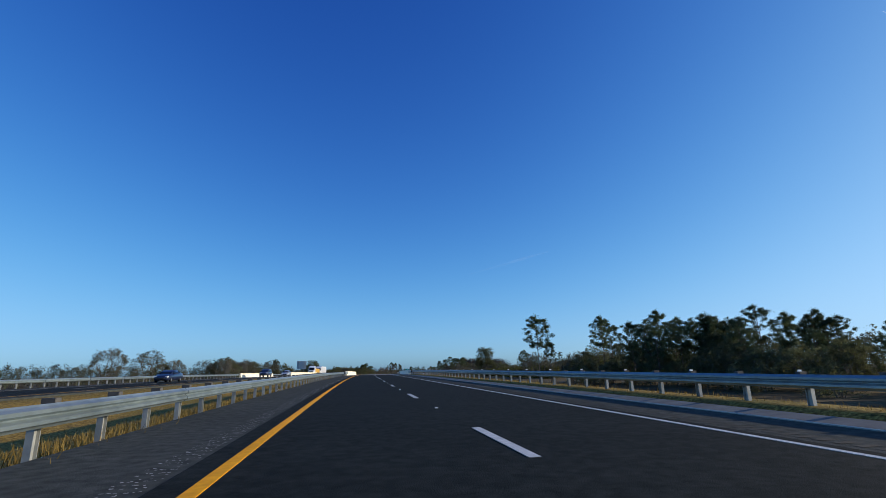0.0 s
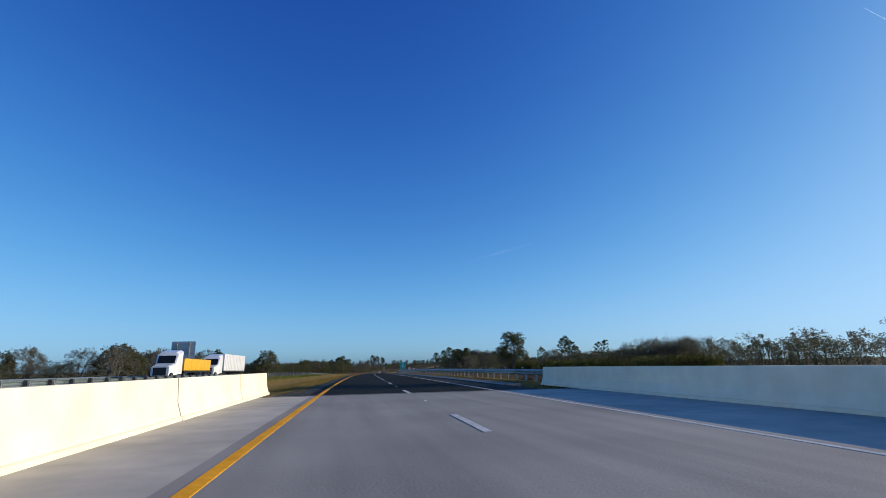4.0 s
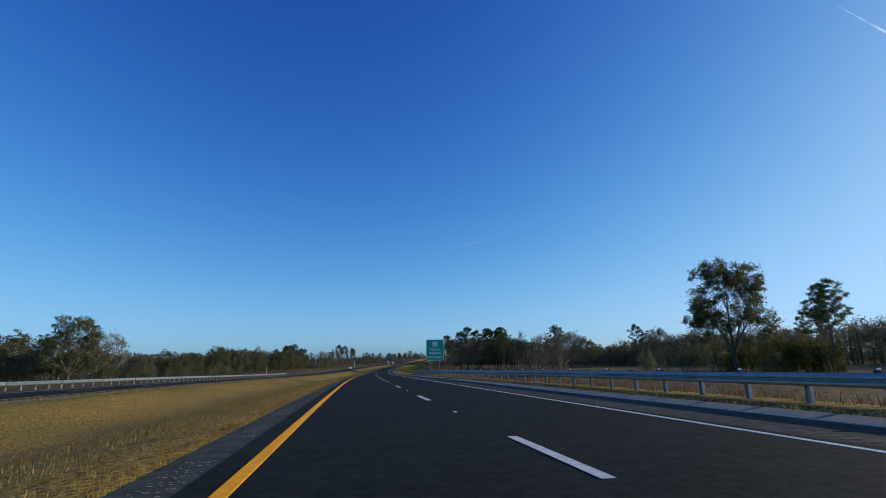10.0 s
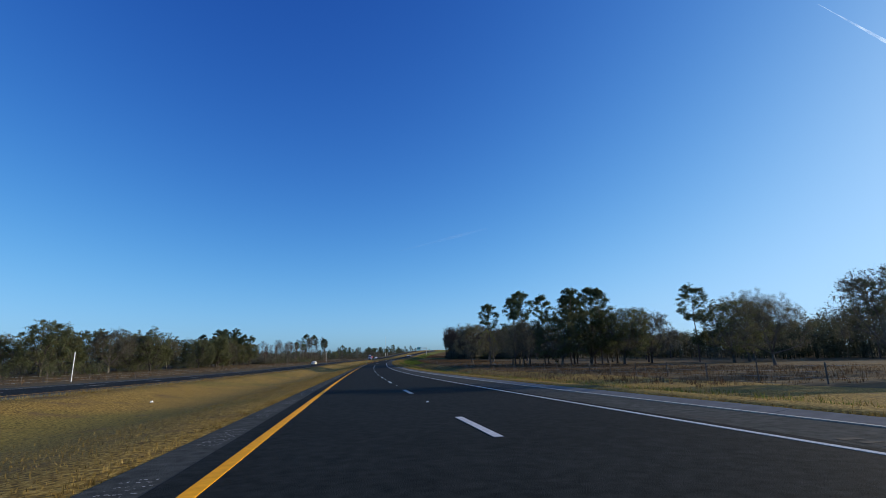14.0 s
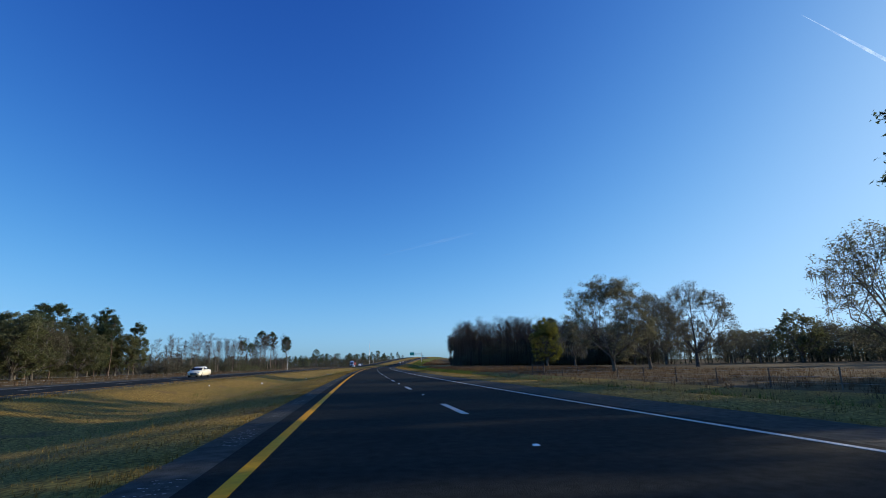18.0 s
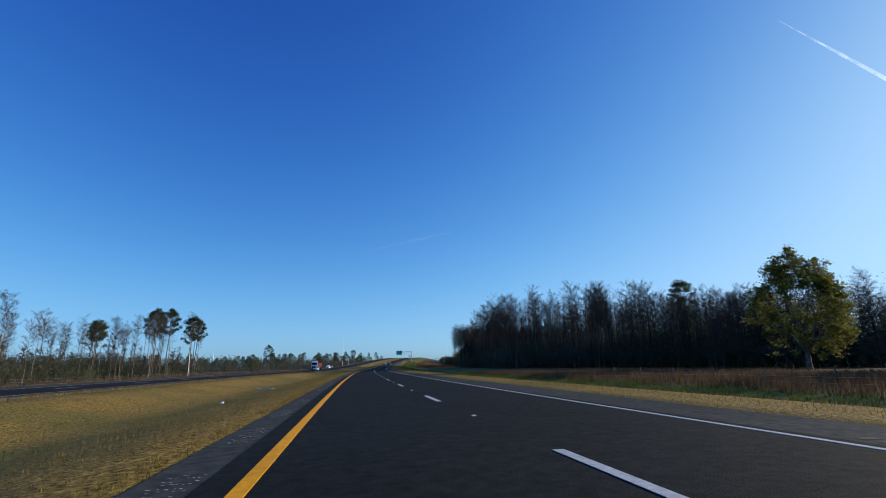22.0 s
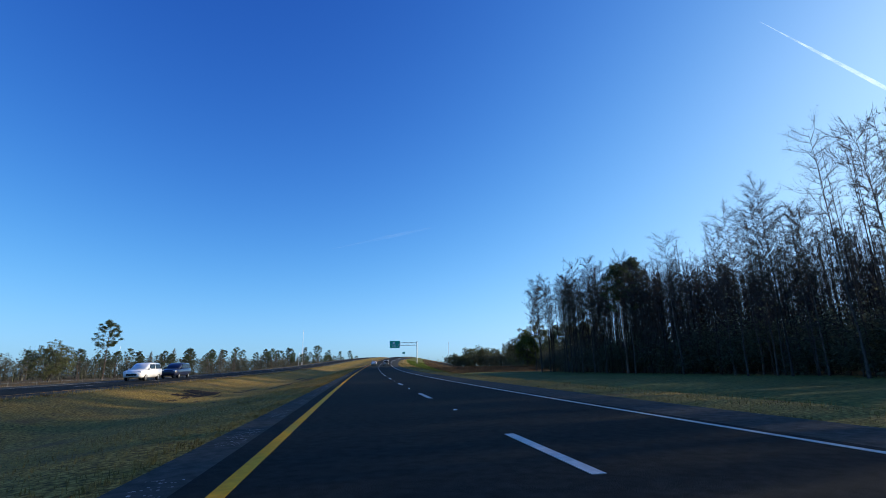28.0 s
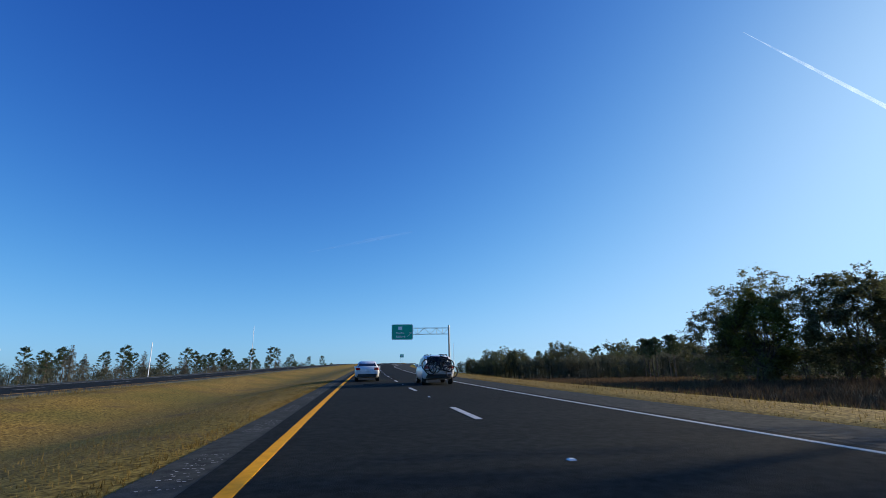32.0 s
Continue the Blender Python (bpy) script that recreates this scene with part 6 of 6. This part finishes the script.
# ---------------------------------------------------------------- grass, weeds and brush
def tufts(name, zones, mat, seed, label, blades=5, loose=0.12):
    """zones: (s0, s1, lat0, lat1, count, height)."""
    r = random.Random(seed)
    g = Geo()
    for s0, s1, l0, l1, count, h in zones:
        for _ in range(count):
            s, lat = r.uniform(s0, s1), l0 + (l1 - l0) * r.random() ** 1.3
            if BRIDGE_A - 2 < s < BRIDGE_B + 2 and lat > -40:
                continue
            p = at(s, lat, 0)
            z = ground_z(s, lat) - 0.02
            k = 0.6 + 0.8 * noise.noise((s * 0.12, lat * 0.3, 7.0)) ** 2 + r.random() * 0.6
            for _ in range(blades):
                a = r.uniform(0, 6.283)
                hh = h * k * r.uniform(0.5, 1.2)
                w = 0.005 + hh * 0.035
                bx, by = p.x + r.gauss(0, loose), p.y + r.gauss(0, loose)
                o = len(g.v)
                tx, ty = r.gauss(0, 0.25) * hh, r.gauss(0, 0.25) * hh
                g.v += [(bx - math.cos(a) * w, by - math.sin(a) * w, z), (bx + math.cos(a) * w, by + math.sin(a) * w, z), (bx + tx, by + ty, z + hh)]
                g.f.append((o, o + 1, o + 2))
                g.k.append(0)
    return tagged(new(name, g.mesh(name, mat)), label, "grass", kind="stuff")


tufts("verge_grass", [(190, 1080, -17.6, -18.5, 8000, 0.22), (150, 1080, -5.15, -7.8, 90000, 0.052), (150, 420, -5.6, -9.5, 14000, 0.09), (150, 1080, -7.0, -10.5, 26000, 0.06), (150, 1080, -10.5, -18.3, 14000, 0.07), (-40, 105, -6.5, -9.5, 6000, 0.2),
                      (560, 1100, 7.2, 10.5, 12000, 0.13), (-40, 560, 8.5, 13.0, 15000, 0.13), (440, 1100, 10.5, 16.0, 6000, 0.25)], GRASS, 21, "dry golden verge grass in ragged tufts", 4, 0.3)
tufts("edge_grass", [(150, 1080, -4.76, -5.15, 26000, 0.075), (588, 1080, 5.98, 6.6, 8000, 0.08), (150, 588, 7.05, 7.6, 7000, 0.09)], GRASS, 24, "straw-coloured grass along the pavement edges", 4, 0.035)
tufts("green_weeds", [(155, 275, -15.5, -18.0, 800, 0.42), (600, 850, -9, -14, 2200, 0.14), (690, 870, 12.5, 20.0, 6000, 0.3), (870, 1045, 12.5, 20.0, 2500, 0.3), (690, 835, 12.5, 22.0, 12000, 0.34), (1045, 1200, 11.5, 22.0, 9000, 0.32), (420, 720, 9, 15, 3500, 0.25)], GREEN_GRASS, 22, "low green weeds in the verge and ditch")
tufts("field_brush", [(150, 440, 8.7, 15, 9000, 0.3), (150, 440, 14, 40, 3500, 0.5), (440, 700, 26, 70, 4500, 0.3), (690, 830, 21.5, 56, 15000, 0.65), (480, 690, 16, 60, 9000, 0.4), (1060, 1180, 21, 80, 16000, 0.8), (1060, 1300, 22, 120, 7000, 0.8), (150, 1100, -48, -70, 7000, 0.6)], BRUSH, 23, "brown dry brush and broom grass in the fields")


# ---------------------------------------------------------------- a vapour trail and a windscreen flare, as streaks far off and high
def streak_material(dense):
    m = bpy.data.materials.new("vapour_trail")
    m.use_nodes = True
    n, l = m.node_tree.nodes, m.node_tree.links
    n.remove(n["Principled BSDF"])
    geo = n.new("ShaderNodeNewGeometry")
    t = n.new("ShaderNodeTexNoise")
    t.inputs["Scale"].default_value = 0.006
    t.inputs["Detail"].default_value = 5
    l.new(geo.outputs["Position"], t.inputs["Vector"])
    rng = n.new("ShaderNodeMapRange")
    rng.inputs["From Min"].default_value, rng.inputs["From Max"].default_value = 0.25, 0.65
    rng.inputs["To Max"].default_value = dense
    l.new(t.outputs["Fac"], rng.inputs["Value"])
    em, tr, mix = n.new("ShaderNodeBsdfTranslucent"), n.new("ShaderNodeBsdfTransparent"), n.new("ShaderNodeMixShader")
    em.inputs[0].default_value = (0.9, 0.92, 0.95, 1)
    l.new(rng.outputs[0], mix.inputs[0])
    l.new(tr.outputs[0], mix.inputs[1])
    l.new(em.outputs[0], mix.inputs[2])
    l.new(mix.outputs[0], n["Material Output"].inputs[0])
    return m


def vapour_trail(a0, e0, far0, a1, e1, far1, width, dense, start=500, lead=0.0):
    """A thin ragged straight streak through two points given by bearing (degrees clockwise from +y), degrees up and
    distance from the road at start; lead draws it out before the first point."""
    def spot(a, e, far):
        a, e = radians(a), radians(e)
        return at(start, 0, 0) + Vector((math.sin(a) * math.cos(e), math.cos(a) * math.cos(e), math.sin(e))) * far

    first, last = spot(a0, e0, far0), spot(a1, e1, far1)
    side = (last - first).cross(first - at(start, 0, 0)).normalized()
    g = Geo()
    n = 30
    r = random.Random(int(a0))
    for i in range(n + 1):
        u = i / n
        p = first.lerp(last, u * (1 + lead) - lead)
        w = width * math.sin(math.pi * (0.03 + 0.85 * u ** 1.4)) * r.uniform(0.6, 1.2)
        g.v += [tuple(p - side * w), tuple(p + side * w)]
    for i in range(n):
        g.f.append((2 * i, 2 * i + 1, 2 * i + 3, 2 * i + 2))
        g.k.append(0)
    ob = new("vapour_trail", g.mesh("vapour_trail", streak_material(dense)))
    ob.visible_shadow = False
    return tagged(ob, "faint white streak high in the clear sky", "vapour trail", "vapour trails")


vapour_trail(14.2, 12.5, 4300.0, 25.2, 15.0, 4300.0, 14.0, 0.06)
# windscreen flare, added to the sky as a pale streak mesh
vapour_trail(69.3, 27.6, 4996.0, 79.6, 14.0, 3853.0, 15.0, 0.27, 813, 0.5)
